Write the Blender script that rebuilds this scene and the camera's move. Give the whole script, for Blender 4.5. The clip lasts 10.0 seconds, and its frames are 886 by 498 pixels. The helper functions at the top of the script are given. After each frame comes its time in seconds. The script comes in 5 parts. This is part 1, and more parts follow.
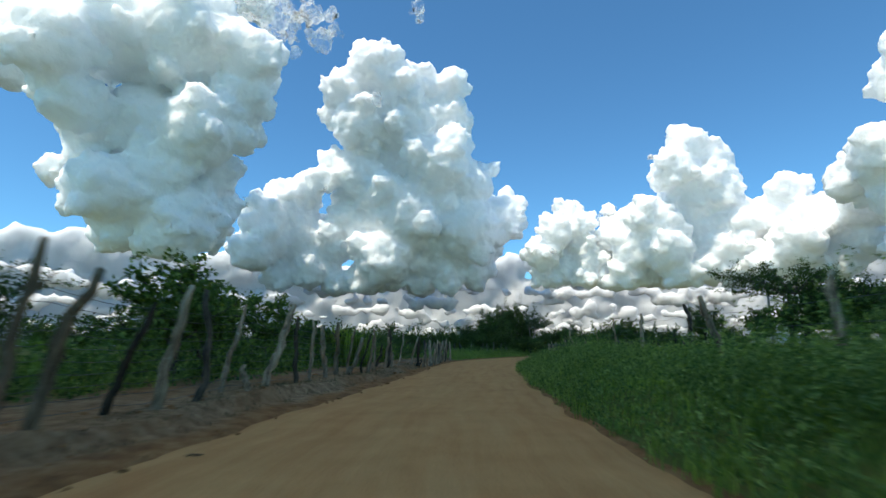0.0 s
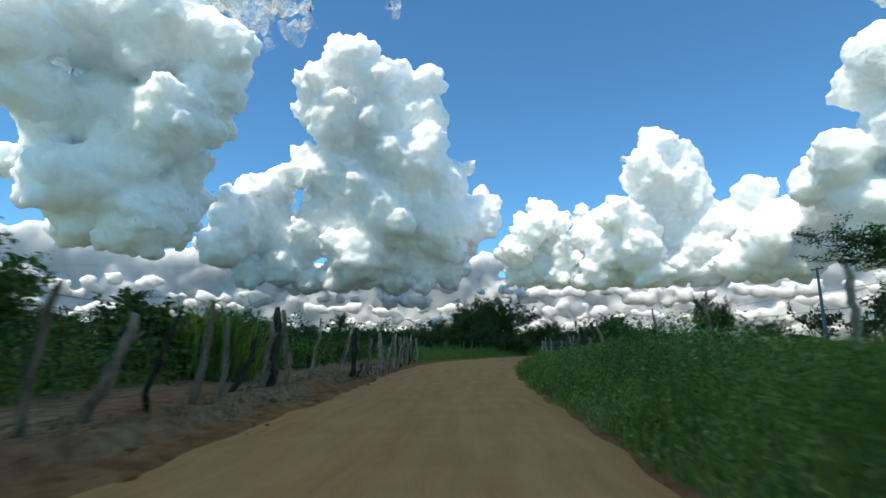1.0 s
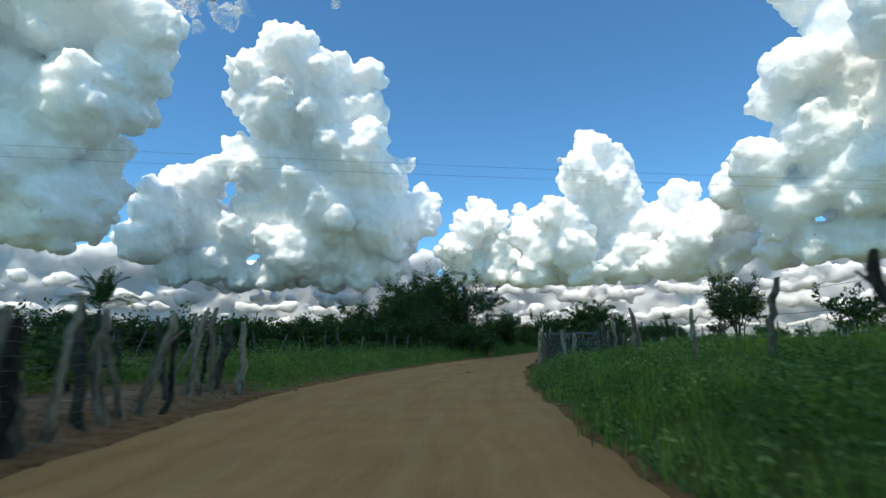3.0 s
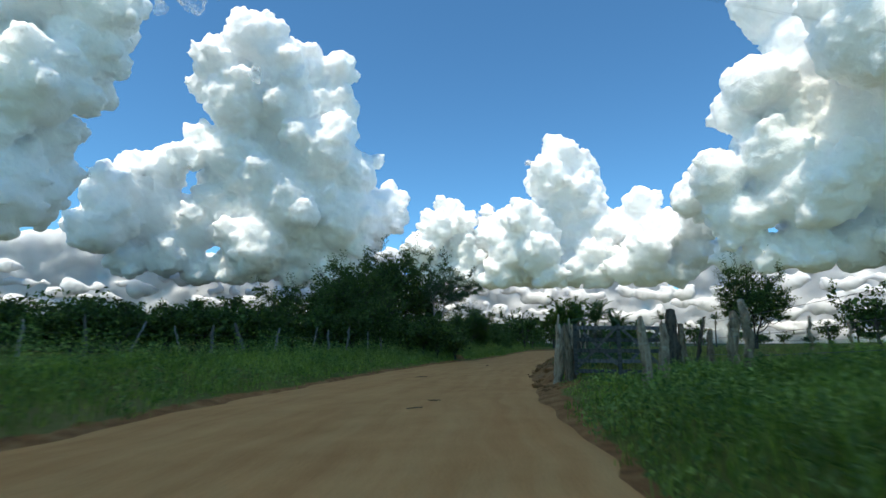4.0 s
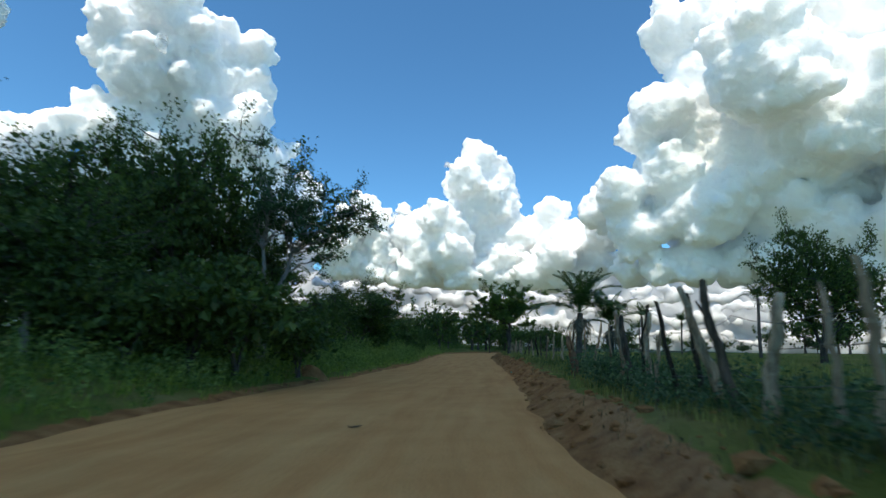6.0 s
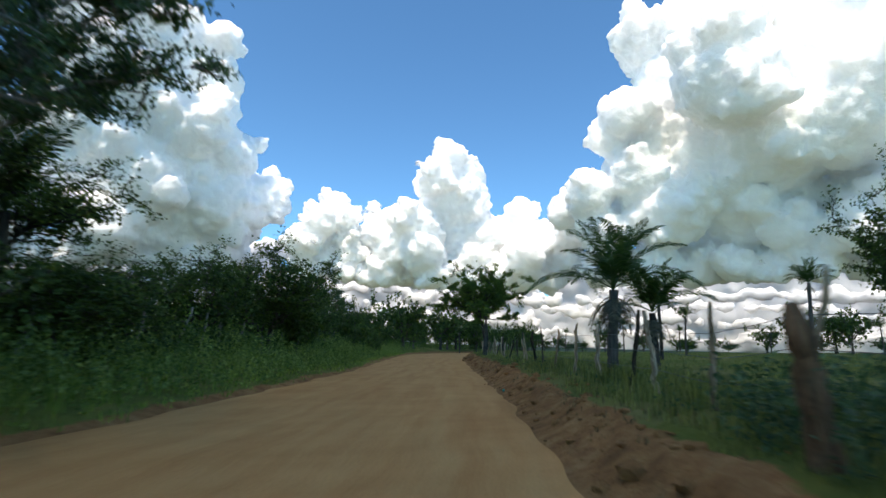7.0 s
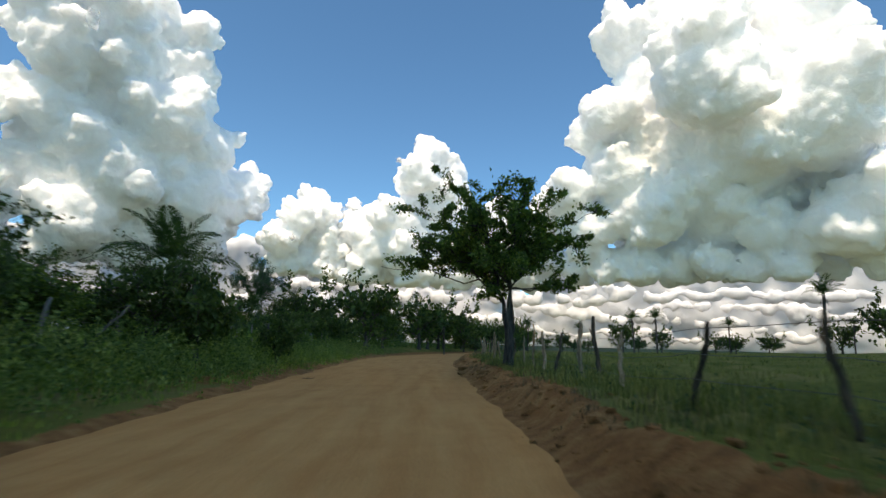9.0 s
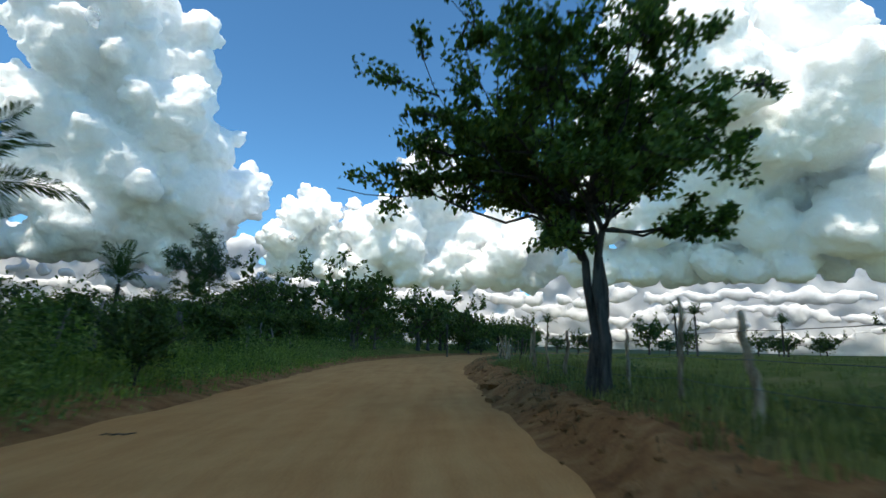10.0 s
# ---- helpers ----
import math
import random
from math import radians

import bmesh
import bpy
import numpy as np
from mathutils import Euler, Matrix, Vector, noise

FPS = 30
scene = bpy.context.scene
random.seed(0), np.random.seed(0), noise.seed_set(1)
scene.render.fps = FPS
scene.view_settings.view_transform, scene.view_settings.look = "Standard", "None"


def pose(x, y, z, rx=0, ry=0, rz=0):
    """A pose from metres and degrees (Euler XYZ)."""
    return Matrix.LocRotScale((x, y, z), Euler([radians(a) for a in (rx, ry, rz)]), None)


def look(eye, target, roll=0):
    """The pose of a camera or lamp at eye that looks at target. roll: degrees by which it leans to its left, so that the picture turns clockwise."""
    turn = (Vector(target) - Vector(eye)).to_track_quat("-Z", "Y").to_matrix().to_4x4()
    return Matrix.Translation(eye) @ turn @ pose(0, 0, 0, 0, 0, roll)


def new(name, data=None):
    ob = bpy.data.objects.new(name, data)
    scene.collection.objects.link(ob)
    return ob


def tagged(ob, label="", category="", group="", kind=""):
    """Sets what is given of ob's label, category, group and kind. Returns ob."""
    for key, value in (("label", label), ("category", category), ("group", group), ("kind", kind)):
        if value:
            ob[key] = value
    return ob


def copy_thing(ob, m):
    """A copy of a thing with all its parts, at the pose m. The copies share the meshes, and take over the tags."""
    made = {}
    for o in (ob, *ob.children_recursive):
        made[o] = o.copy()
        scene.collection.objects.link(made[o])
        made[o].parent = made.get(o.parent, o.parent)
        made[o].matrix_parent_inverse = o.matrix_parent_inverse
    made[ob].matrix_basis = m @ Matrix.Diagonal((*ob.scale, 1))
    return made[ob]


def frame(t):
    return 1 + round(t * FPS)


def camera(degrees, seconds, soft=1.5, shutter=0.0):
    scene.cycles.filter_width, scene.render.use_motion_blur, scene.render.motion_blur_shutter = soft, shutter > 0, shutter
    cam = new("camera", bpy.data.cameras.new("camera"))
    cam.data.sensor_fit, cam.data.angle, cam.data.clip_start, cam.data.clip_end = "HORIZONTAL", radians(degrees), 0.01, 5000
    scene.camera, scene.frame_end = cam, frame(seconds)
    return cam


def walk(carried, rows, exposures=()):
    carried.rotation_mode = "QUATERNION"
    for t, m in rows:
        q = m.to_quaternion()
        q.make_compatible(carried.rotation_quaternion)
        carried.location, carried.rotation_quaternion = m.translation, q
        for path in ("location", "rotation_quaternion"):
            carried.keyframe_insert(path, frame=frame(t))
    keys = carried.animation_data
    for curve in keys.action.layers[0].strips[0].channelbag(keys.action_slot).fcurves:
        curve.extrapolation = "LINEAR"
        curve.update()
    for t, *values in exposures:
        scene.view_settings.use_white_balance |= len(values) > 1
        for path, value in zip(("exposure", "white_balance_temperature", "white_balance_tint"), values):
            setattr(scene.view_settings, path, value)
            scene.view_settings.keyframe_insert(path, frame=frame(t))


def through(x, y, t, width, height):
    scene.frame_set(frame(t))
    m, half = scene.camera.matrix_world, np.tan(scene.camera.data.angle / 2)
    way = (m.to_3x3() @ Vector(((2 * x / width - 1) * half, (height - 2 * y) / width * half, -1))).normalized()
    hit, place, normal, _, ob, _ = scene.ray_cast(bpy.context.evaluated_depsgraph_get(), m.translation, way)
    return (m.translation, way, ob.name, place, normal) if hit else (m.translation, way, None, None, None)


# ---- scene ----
cam = camera(82.1, 10.0, soft=1.5, shutter=0.25)
walk(cam, [
    (0.0, pose(-0.00, 0.00, 1.33, 101.07, 0.00, 0.00)),
    (0.5, pose(0.29, 7.34, 1.32, 101.00, -0.19, -1.56)),
    (1.0, pose(0.75, 14.55, 1.30, 100.93, -0.01, -2.93)),
    (1.5, pose(1.38, 21.65, 1.26, 100.92, 0.10, -4.24)),
    (2.0, pose(2.02, 28.37, 1.24, 100.84, 0.31, -5.82)),
    (2.5, pose(2.84, 34.76, 1.30, 100.77, 0.76, -7.80)),
    (4.0, pose(6.50, 53.05, 1.30, 100.60, -0.38, -13.77)),
    (4.5, pose(8.16, 59.22, 1.29, 100.59, -0.86, -16.24)),
    (5.0, pose(10.12, 64.93, 1.31, 100.58, -0.89, -18.44)),
    (5.5, pose(12.28, 70.49, 1.30, 100.65, -1.79, -21.25)),
    (7.0, pose(20.24, 86.12, 1.28, 100.79, -1.91, -27.24)),
    (7.5, pose(23.01, 91.55, 1.26, 100.79, -2.74, -28.25)),
    (8.0, pose(25.82, 96.85, 1.29, 100.76, -2.28, -29.21)),
    (8.5, pose(28.57, 102.09, 1.30, 100.76, -2.06, -29.46)),
    (9.0, pose(31.30, 107.29, 1.31, 100.72, -1.88, -29.44)),
    (9.5, pose(33.90, 112.44, 1.29, 100.75, -1.91, -29.47)),
    (10.0, pose(36.43, 117.17, 1.33, 100.77, -2.04, -29.44)),
], exposures=[(0.0, 0.9, 7400, 4), (5.7, 0.9, 7400, 4), (7.0, 1.2, 7900, 11), (7.5, 1.05, 9000, 13), (8.5, 1.05, 9900, 14), (9.2, 0.96, 8400, 10), (10.0, 0.93, 7500, 6)])

# ---------------------------------------------------------------- light
SUN_EL, SUN_AZ = 61.0, -138.0          # degrees; azimuth from +y towards +x
world = bpy.data.worlds.new("sky")
scene.world = world
world.use_nodes = True
wn = world.node_tree.nodes
sky = wn.new("ShaderNodeTexSky")
sky.sky_type, sky.sun_disc = "NISHITA", False
sky.sun_elevation, sky.sun_rotation = radians(SUN_EL), radians(SUN_AZ)
sky.air_density, sky.dust_density, sky.ozone_density, sky.altitude = 1.0, 0.0, 4.0, 1200.0
deep = wn.new("ShaderNodeMix")
deep.data_type, deep.blend_type = "RGBA", "MULTIPLY"
deep.inputs[0].default_value, deep.inputs[7].default_value = 1.0, (0.5, 0.93, 1.16, 1)
world.node_tree.links.new(sky.outputs[0], deep.inputs[6])
world.node_tree.links.new(deep.outputs[2], wn["Background"].inputs[0])
wn["Background"].inputs[1].default_value = 0.10
sun = new("sun", bpy.data.lights.new("sun", "SUN"))
sun.data.energy, sun.data.angle, sun.data.color = 2.75, radians(0.6), (1.0, 0.97, 0.93)
a, e = radians(SUN_AZ), radians(SUN_EL)
sun.matrix_world = look((0, 0, 60), (-math.sin(a) * math.cos(e) * 10, -math.cos(a) * math.cos(e) * 10, 60 - math.sin(e) * 10))

# ---------------------------------------------------------------- materials
def material(name, rough=0.9):
    m = bpy.data.materials.new(name)
    m.use_nodes = True
    b = m.node_tree.nodes["Principled BSDF"]
    b.inputs["Roughness"].default_value = rough
    b.inputs["Specular IOR Level"].default_value = 0.25 if rough < 0.9 else 0.04
    return m, m.node_tree.nodes, m.node_tree.links, b


def noise_tex(nodes, links, scale, detail=4.0, vector=None, rough=0.6):
    n = nodes.new("ShaderNodeTexNoise")
    n.inputs["Scale"].default_value, n.inputs["Detail"].default_value, n.inputs["Roughness"].default_value = scale, detail, rough
    if vector is not None:
        links.new(vector, n.inputs["Vector"])
    return n.outputs["Fac"]


def ramp(nodes, links, fac, stops):
    r = nodes.new("ShaderNodeValToRGB")
    while len(r.color_ramp.elements) < len(stops):
        r.color_ramp.elements.new(0.5)
    for el, (p, c) in zip(r.color_ramp.elements, stops):
        el.position, el.color = p, (*c, 1)
    links.new(fac, r.inputs[0])
    return r.outputs[0]


def mix(nodes, links, fac, one, two, mode="MIX"):
    n = nodes.new("ShaderNodeMix")
    n.data_type, n.blend_type = "RGBA", mode
    for sock, v in ((n.inputs[0], fac), (n.inputs[6], one), (n.inputs[7], two)):
        if isinstance(v, float):
            sock.default_value = v
        elif isinstance(v, tuple):
            sock.default_value = (*v, 1)
        else:
            links.new(v, sock)
    return n.outputs[2]


def bump(nodes, links, height, strength, distance, target):
    n = nodes.new("ShaderNodeBump")
    n.inputs["Strength"].default_value, n.inputs["Distance"].default_value = strength, distance
    links.new(height, n.inputs["Height"])
    links.new(n.outputs[0], target.inputs["Normal"])


def coords(nodes, links, scale=(1, 1, 1), kind="Object"):
    c = nodes.new("ShaderNodeTexCoord")
    m = nodes.new("ShaderNodeMapping")
    m.inputs["Scale"].default_value = scale
    links.new(c.outputs[kind], m.inputs[0])
    return m.outputs[0]


def leaf_material(name, dark, light, through=0.35, rough=0.55):
    """Leaves: each a slightly different green, some light passing through."""
    m, n, l, b = material(name, rough)
    geo = n.new("ShaderNodeNewGeometry")
    col = ramp(n, l, geo.outputs["Random Per Island"], [(0.0, dark), (0.75, light), (1.0, tuple(min(1, c * 1.35) for c in light))])
    patch = ramp(n, l, noise_tex(n, l, 0.6, 4.0, coords(n, l)), [(0.36, (0, 0, 0)), (0.64, (1, 1, 1))])
    col = mix(n, l, patch, mix(n, l, 1.0, col, (0.55, 0.6, 0.5), "MULTIPLY"), col)
    l.new(col, b.inputs["Base Color"])
    t = n.new("ShaderNodeBsdfTranslucent")
    l.new(mix(n, l, 1.0, col, (1.1, 1.25, 0.5), "MULTIPLY"), t.inputs[0])
    s = n.new("ShaderNodeMixShader")
    s.inputs[0].default_value = through
    l.new(b.outputs[0], s.inputs[1])
    l.new(t.outputs[0], s.inputs[2])
    l.new(s.outputs[0], n["Material Output"].inputs[0])
    return m


def wood_material(name, dark, light, scale=1.0, lichen=None):
    m, n, l, b = material(name, 0.9)
    v = coords(n, l, (14 * scale, 14 * scale, 1.6 * scale))
    grain = noise_tex(n, l, 1.0, 6.0, v, 0.7)
    col = ramp(n, l, grain, [(0.36, dark), (0.64, light)])
    big = noise_tex(n, l, 2.2 * scale, 3.0, coords(n, l))
    col = mix(n, l, big, mix(n, l, 1.0, col, (0.55, 0.5, 0.46), "MULTIPLY"), col)
    if lichen:
        spot = noise_tex(n, l, 5.0 * scale, 5.0, coords(n, l))
        col = mix(n, l, ramp(n, l, spot, [(0.58, (0, 0, 0)), (0.66, (0.7, 0.7, 0.7))]), col, lichen)
    info = n.new("ShaderNodeObjectInfo")
    col = mix(n, l, 1.0, col, ramp(n, l, info.outputs["Random"], [(0.0, (0.5, 0.47, 0.44)), (0.6, (0.95, 0.93, 0.9)), (1.0, (1.0, 1.0, 1.0))]), "MULTIPLY")
    l.new(col, b.inputs["Base Color"])
    bump(n, l, grain, 0.9, 0.035, b)
    return m


LEAF_A = leaf_material("leaf_dark_green", (0.050, 0.075, 0.018), (0.121, 0.163, 0.038), 0.3)
LEAF_B = leaf_material("leaf_mid_green", (0.063, 0.099, 0.020), (0.163, 0.227, 0.046), 0.35)
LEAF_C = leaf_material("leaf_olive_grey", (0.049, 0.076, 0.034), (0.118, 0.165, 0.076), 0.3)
LEAF_PALM = leaf_material("palm_leaflet", (0.039, 0.071, 0.022), (0.098, 0.152, 0.044), 0.25, 0.45)
LEAF_DRY = leaf_material("dry_palm_leaf", (0.07, 0.055, 0.04), (0.2, 0.165, 0.12), 0.2, 0.8)
GRASS = leaf_material("grass_blade", (0.12, 0.18, 0.026), (0.31, 0.38, 0.065), 0.35, 0.6)
GRASS_DRY = leaf_material("field_grass_blade", (0.14, 0.14, 0.034), (0.3, 0.27, 0.085), 0.35, 0.6)
LITTER = leaf_material("dry_litter", (0.09, 0.06, 0.035), (0.26, 0.18, 0.1), 0.15, 0.9)
WEED = leaf_material("weed_leaf", (0.1, 0.155, 0.034), (0.28, 0.34, 0.095), 0.35, 0.6)
BARK = wood_material("bark", (0.08, 0.065, 0.053), (0.24, 0.2, 0.165), 0.7)
BARK_PALE = wood_material("pale_bark", (0.2, 0.18, 0.155), (0.42, 0.39, 0.34), 0.7)
POST = wood_material("weathered_post", (0.19, 0.125, 0.072), (0.68, 0.51, 0.33), 1.0, (0.5, 0.42, 0.29))
POST_DARK = wood_material("dark_post", (0.05, 0.037, 0.026), (0.2, 0.15, 0.105), 1.0)
POST_RED = wood_material("reddish_post", (0.1, 0.05, 0.028), (0.4, 0.22, 0.12), 1.0)
PLANK = wood_material("gate_plank", (0.11, 0.1, 0.088), (0.28, 0.255, 0.22), 1.0)
POLE = wood_material("concrete_pole", (0.2, 0.2, 0.19), (0.3, 0.3, 0.28), 0.5)


def soil_nodes(n, l):
    v = coords(n, l)
    big, mid, fine = noise_tex(n, l, 0.35, 4.0, v), noise_tex(n, l, 2.3, 5.0, v), noise_tex(n, l, 26.0, 4.0, v)
    col = ramp(n, l, mid, [(0.25, (0.2, 0.085, 0.03)), (0.5, (0.39, 0.18, 0.068)), (0.75, (0.54, 0.285, 0.12))])
    col = mix(n, l, big, mix(n, l, 1.0, col, (0.72, 0.68, 0.66), "MULTIPLY"), col)
    col = mix(n, l, ramp(n, l, fine, [(0.35, (0, 0, 0)), (0.65, (1, 1, 1))]), mix(n, l, 1.0, col, (0.82, 0.8, 0.78), "MULTIPLY"), col)
    return col, mid, fine


def make_ground_material():
    """Bare reddish soil and short grass; the share of grass is stored on the sheet."""
    m, n, l, b = material("earth_and_grass", 0.95)
    col, mid, fine = soil_nodes(n, l)
    v = coords(n, l)
    g = ramp(n, l, noise_tex(n, l, 0.22, 5.0, v), [(0.3, (0.13, 0.145, 0.03)), (0.5, (0.19, 0.185, 0.042)), (0.65, (0.28, 0.22, 0.08))])
    g = mix(n, l, noise_tex(n, l, 6.0, 5.0, v), mix(n, l, 1.0, g, (0.55, 0.6, 0.5), "MULTIPLY"), g)
    wood = n.new("ShaderNodeAttribute")
    wood.attribute_name = "woodland"
    g = mix(n, l, wood.outputs["Fac"], g, (0.1, 0.112, 0.06))
    leafy = n.new("ShaderNodeAttribute")
    leafy.attribute_name = "humus"
    rot = ramp(n, l, noise_tex(n, l, 4.0, 6.0, v, 0.7), [(0.3, (0.09, 0.056, 0.03)), (0.5, (0.33, 0.205, 0.11)), (0.68, (0.54, 0.36, 0.2))])
    col = mix(n, l, leafy.outputs["Fac"], col, rot)
    at = n.new("ShaderNodeAttribute")
    at.attribute_name = "grass"
    edge = n.new("ShaderNodeMath")
    edge.operation = "ADD"
    l.new(at.outputs["Fac"], edge.inputs[0])
    l.new(mid, edge.inputs[1])
    f = ramp(n, l, edge.outputs[0], [(0.85, (0, 0, 0)), (1.0, (1, 1, 1))])
    l.new(mix(n, l, f, col, g), b.inputs["Base Color"])
    rugged = n.new("ShaderNodeMath")
    rugged.operation = "MULTIPLY_ADD"
    l.new(noise_tex(n, l, 7.0, 6.0, v, 0.65), rugged.inputs[0])
    rugged.inputs[1].default_value = 3.0
    l.new(fine, rugged.inputs[2])
    bump(n, l, rugged.outputs[0], 0.8, 0.035, b)
    return m


def make_road_material():
    """Packed orange-brown dirt with paler wheel tracks along the road."""
    m, n, l, b = material("packed_dirt", 0.93)
    uv = coords(n, l, (1, 1, 1), "UV")
    long = coords(n, l, (1.0, 0.07, 1.0), "UV")
    streak = noise_tex(n, l, 2.4, 5.0, long)
    mid = noise_tex(n, l, 0.9, 5.0, uv)
    fine = noise_tex(n, l, 30.0, 4.0, uv, 0.7)
    col = ramp(n, l, streak, [(0.22, (0.5, 0.222, 0.078)), (0.5, (0.59, 0.287, 0.105)), (0.8, (0.66, 0.355, 0.14))])
    col = mix(n, l, ramp(n, l, mid, [(0.3, (0, 0, 0)), (0.7, (1, 1, 1))]), mix(n, l, 1.0, col, (0.86, 0.82, 0.79), "MULTIPLY"), col)
    col = mix(n, l, ramp(n, l, fine, [(0.3, (0, 0, 0)), (0.6, (1, 1, 1))]), mix(n, l, 1.0, col, (0.8, 0.78, 0.76), "MULTIPLY"), col)
    l.new(col, b.inputs["Base Color"])
    bump(n, l, fine, 0.35, 0.02, b)
    return m


def make_cloud_material(name, white, reach=180.0, relief=0.5, deep_share=0.8):
    """Droplets: light wanders through the outer tens of metres; the skin is finely billowed."""
    m, n, l, b = material(name, 1.0)
    b.inputs["Base Color"].default_value = (white, white + 0.002, white + 0.004, 1)
    b.inputs["Specular IOR Level"].default_value = 0.0
    b.inputs["Subsurface Weight"].default_value = deep_share
    b.inputs["Subsurface Radius"].default_value = (1.0, 1.0, 1.0)
    b.inputs["Subsurface Scale"].default_value = reach
    v = coords(n, l)
    warp = n.new("ShaderNodeVectorMath")
    warp.operation = "MULTIPLY_ADD"
    shift = n.new("ShaderNodeTexNoise")
    shift.inputs["Scale"].default_value, shift.inputs["Detail"].default_value = 0.02, 4.0
    l.new(v, shift.inputs["Vector"])
    l.new(shift.outputs["Color"], warp.inputs[0])
    warp.inputs[1].default_value = (30, 30, 30)
    l.new(v, warp.inputs[2])
    total = None
    for scale, weight in ((0.022, 1.0), (0.05, 0.55), (0.11, 0.3)):
        c = n.new("ShaderNodeTexVoronoi")
        c.feature = "SMOOTH_F1"
        c.inputs["Scale"].default_value = scale
        l.new(warp.outputs[0], c.inputs["Vector"])
        k = n.new("ShaderNodeMath")
        k.operation = "MULTIPLY_ADD"
        l.new(c.outputs["Distance"], k.inputs[0])
        k.inputs[1].default_value = -weight
        if total is None:
            k.inputs[2].default_value = 1.0
        else:
            l.new(total, k.inputs[2])
        total = k.outputs[0]
    bump(n, l, total, relief, 14.0, b)
    return m


def make_thin_cloud_material():
    """Thin cloud added out of view before the sun: most sunlight comes through, scattered."""
    m, n, l, b = material("thin_cloud", 1.0)
    d, t, s = n.new("ShaderNodeBsdfDiffuse"), n.new("ShaderNodeBsdfTranslucent"), n.new("ShaderNodeMixShader")
    d.inputs[0].default_value = t.inputs[0].default_value = (0.97, 0.97, 0.97, 1)
    s.inputs[0].default_value = 0.75
    l.new(d.outputs[0], s.inputs[1])
    l.new(t.outputs[0], s.inputs[2])
    l.new(s.outputs[0], n["Material Output"].inputs[0])
    return m


def make_shred_material():
    """Torn vapour: lit through and through, with gaps of clear air between the scraps."""
    m, n, l, b = material("cloud_shred", 1.0)
    d, t, clear = n.new("ShaderNodeBsdfDiffuse"), n.new("ShaderNodeBsdfTranslucent"), n.new("ShaderNodeBsdfTransparent")
    both, out = n.new("ShaderNodeMixShader"), n.new("ShaderNodeMixShader")
    d.inputs[0].default_value = t.inputs[0].default_value = (0.975, 0.978, 0.98, 1)
    l.new(d.outputs[0], both.inputs[1])
    l.new(t.outputs[0], both.inputs[2])
    v = coords(n, l)
    l.new(ramp(n, l, noise_tex(n, l, 0.014, 5.0, v, 0.6), [(0.38, (0, 0, 0)), (0.8, (0.7, 0.7, 0.7))]), out.inputs[0])
    l.new(clear.outputs[0], out.inputs[1])
    l.new(both.outputs[0], out.inputs[2])
    l.new(out.outputs[0], n["Material Output"].inputs[0])
    return m


SHRED = make_shred_material()
CLOUD_THIN = make_thin_cloud_material()
EARTH, DIRT, CLOUD = make_ground_material(), make_road_material(), make_cloud_material("cloud", 0.99)
# Grey albedo paints in the haze and mutual shade of the low clouds.
CLOUD_LOW_SHADED = make_cloud_material("low_cloud_shaded", 0.64, 300.0, 0.15, 1.0)
# Darker still: distance haze is put into the base colour.
CLOUD_FAR_HAZED = make_cloud_material("far_cloud_hazed", 0.56, 420.0, 0.1, 1.0)
WIRE, wire_n, wire_l, wire_b = material("rusty_wire", 0.6)
wire_b.inputs["Base Color"].default_value, wire_b.inputs["Metallic"].default_value = (0.13, 0.115, 0.1, 1), 0.6

# ---------------------------------------------------------------- mesh helpers
rng = np.random.default_rng(7)


def mesh_of(name, verts, faces, mat, smooth=False):
    """A mesh from arrays; all faces with one number of corners, or a list of such arrays."""
    me = bpy.data.meshes.new(name)
    groups = faces if isinstance(faces, list) else [faces]
    groups = [np.asarray(f, dtype=np.int32) for f in groups if len(f)]
    verts = np.asarray(verts, dtype=np.float32)
    me.vertices.add(len(verts))
    me.vertices.foreach_set("co", verts.ravel())
    loops = np.concatenate([f.ravel() for f in groups])
    totals = np.concatenate([np.full(len(f), f.shape[1], dtype=np.int32) for f in groups])
    me.loops.add(len(loops))
    me.loops.foreach_set("vertex_index", loops)
    me.polygons.add(len(totals))
    me.polygons.foreach_set("loop_start", np.concatenate([[0], np.cumsum(totals)[:-1]]).astype(np.int32))
    me.polygons.foreach_set("use_smooth", np.full(len(totals), smooth))
    me.update(calc_edges=True)
    me.validate()
    me.materials.append(mat)
    return me


def part(name, me, parent, label=""):
    ob = new(name, me)
    ob.parent = parent
    return tagged(ob, label)


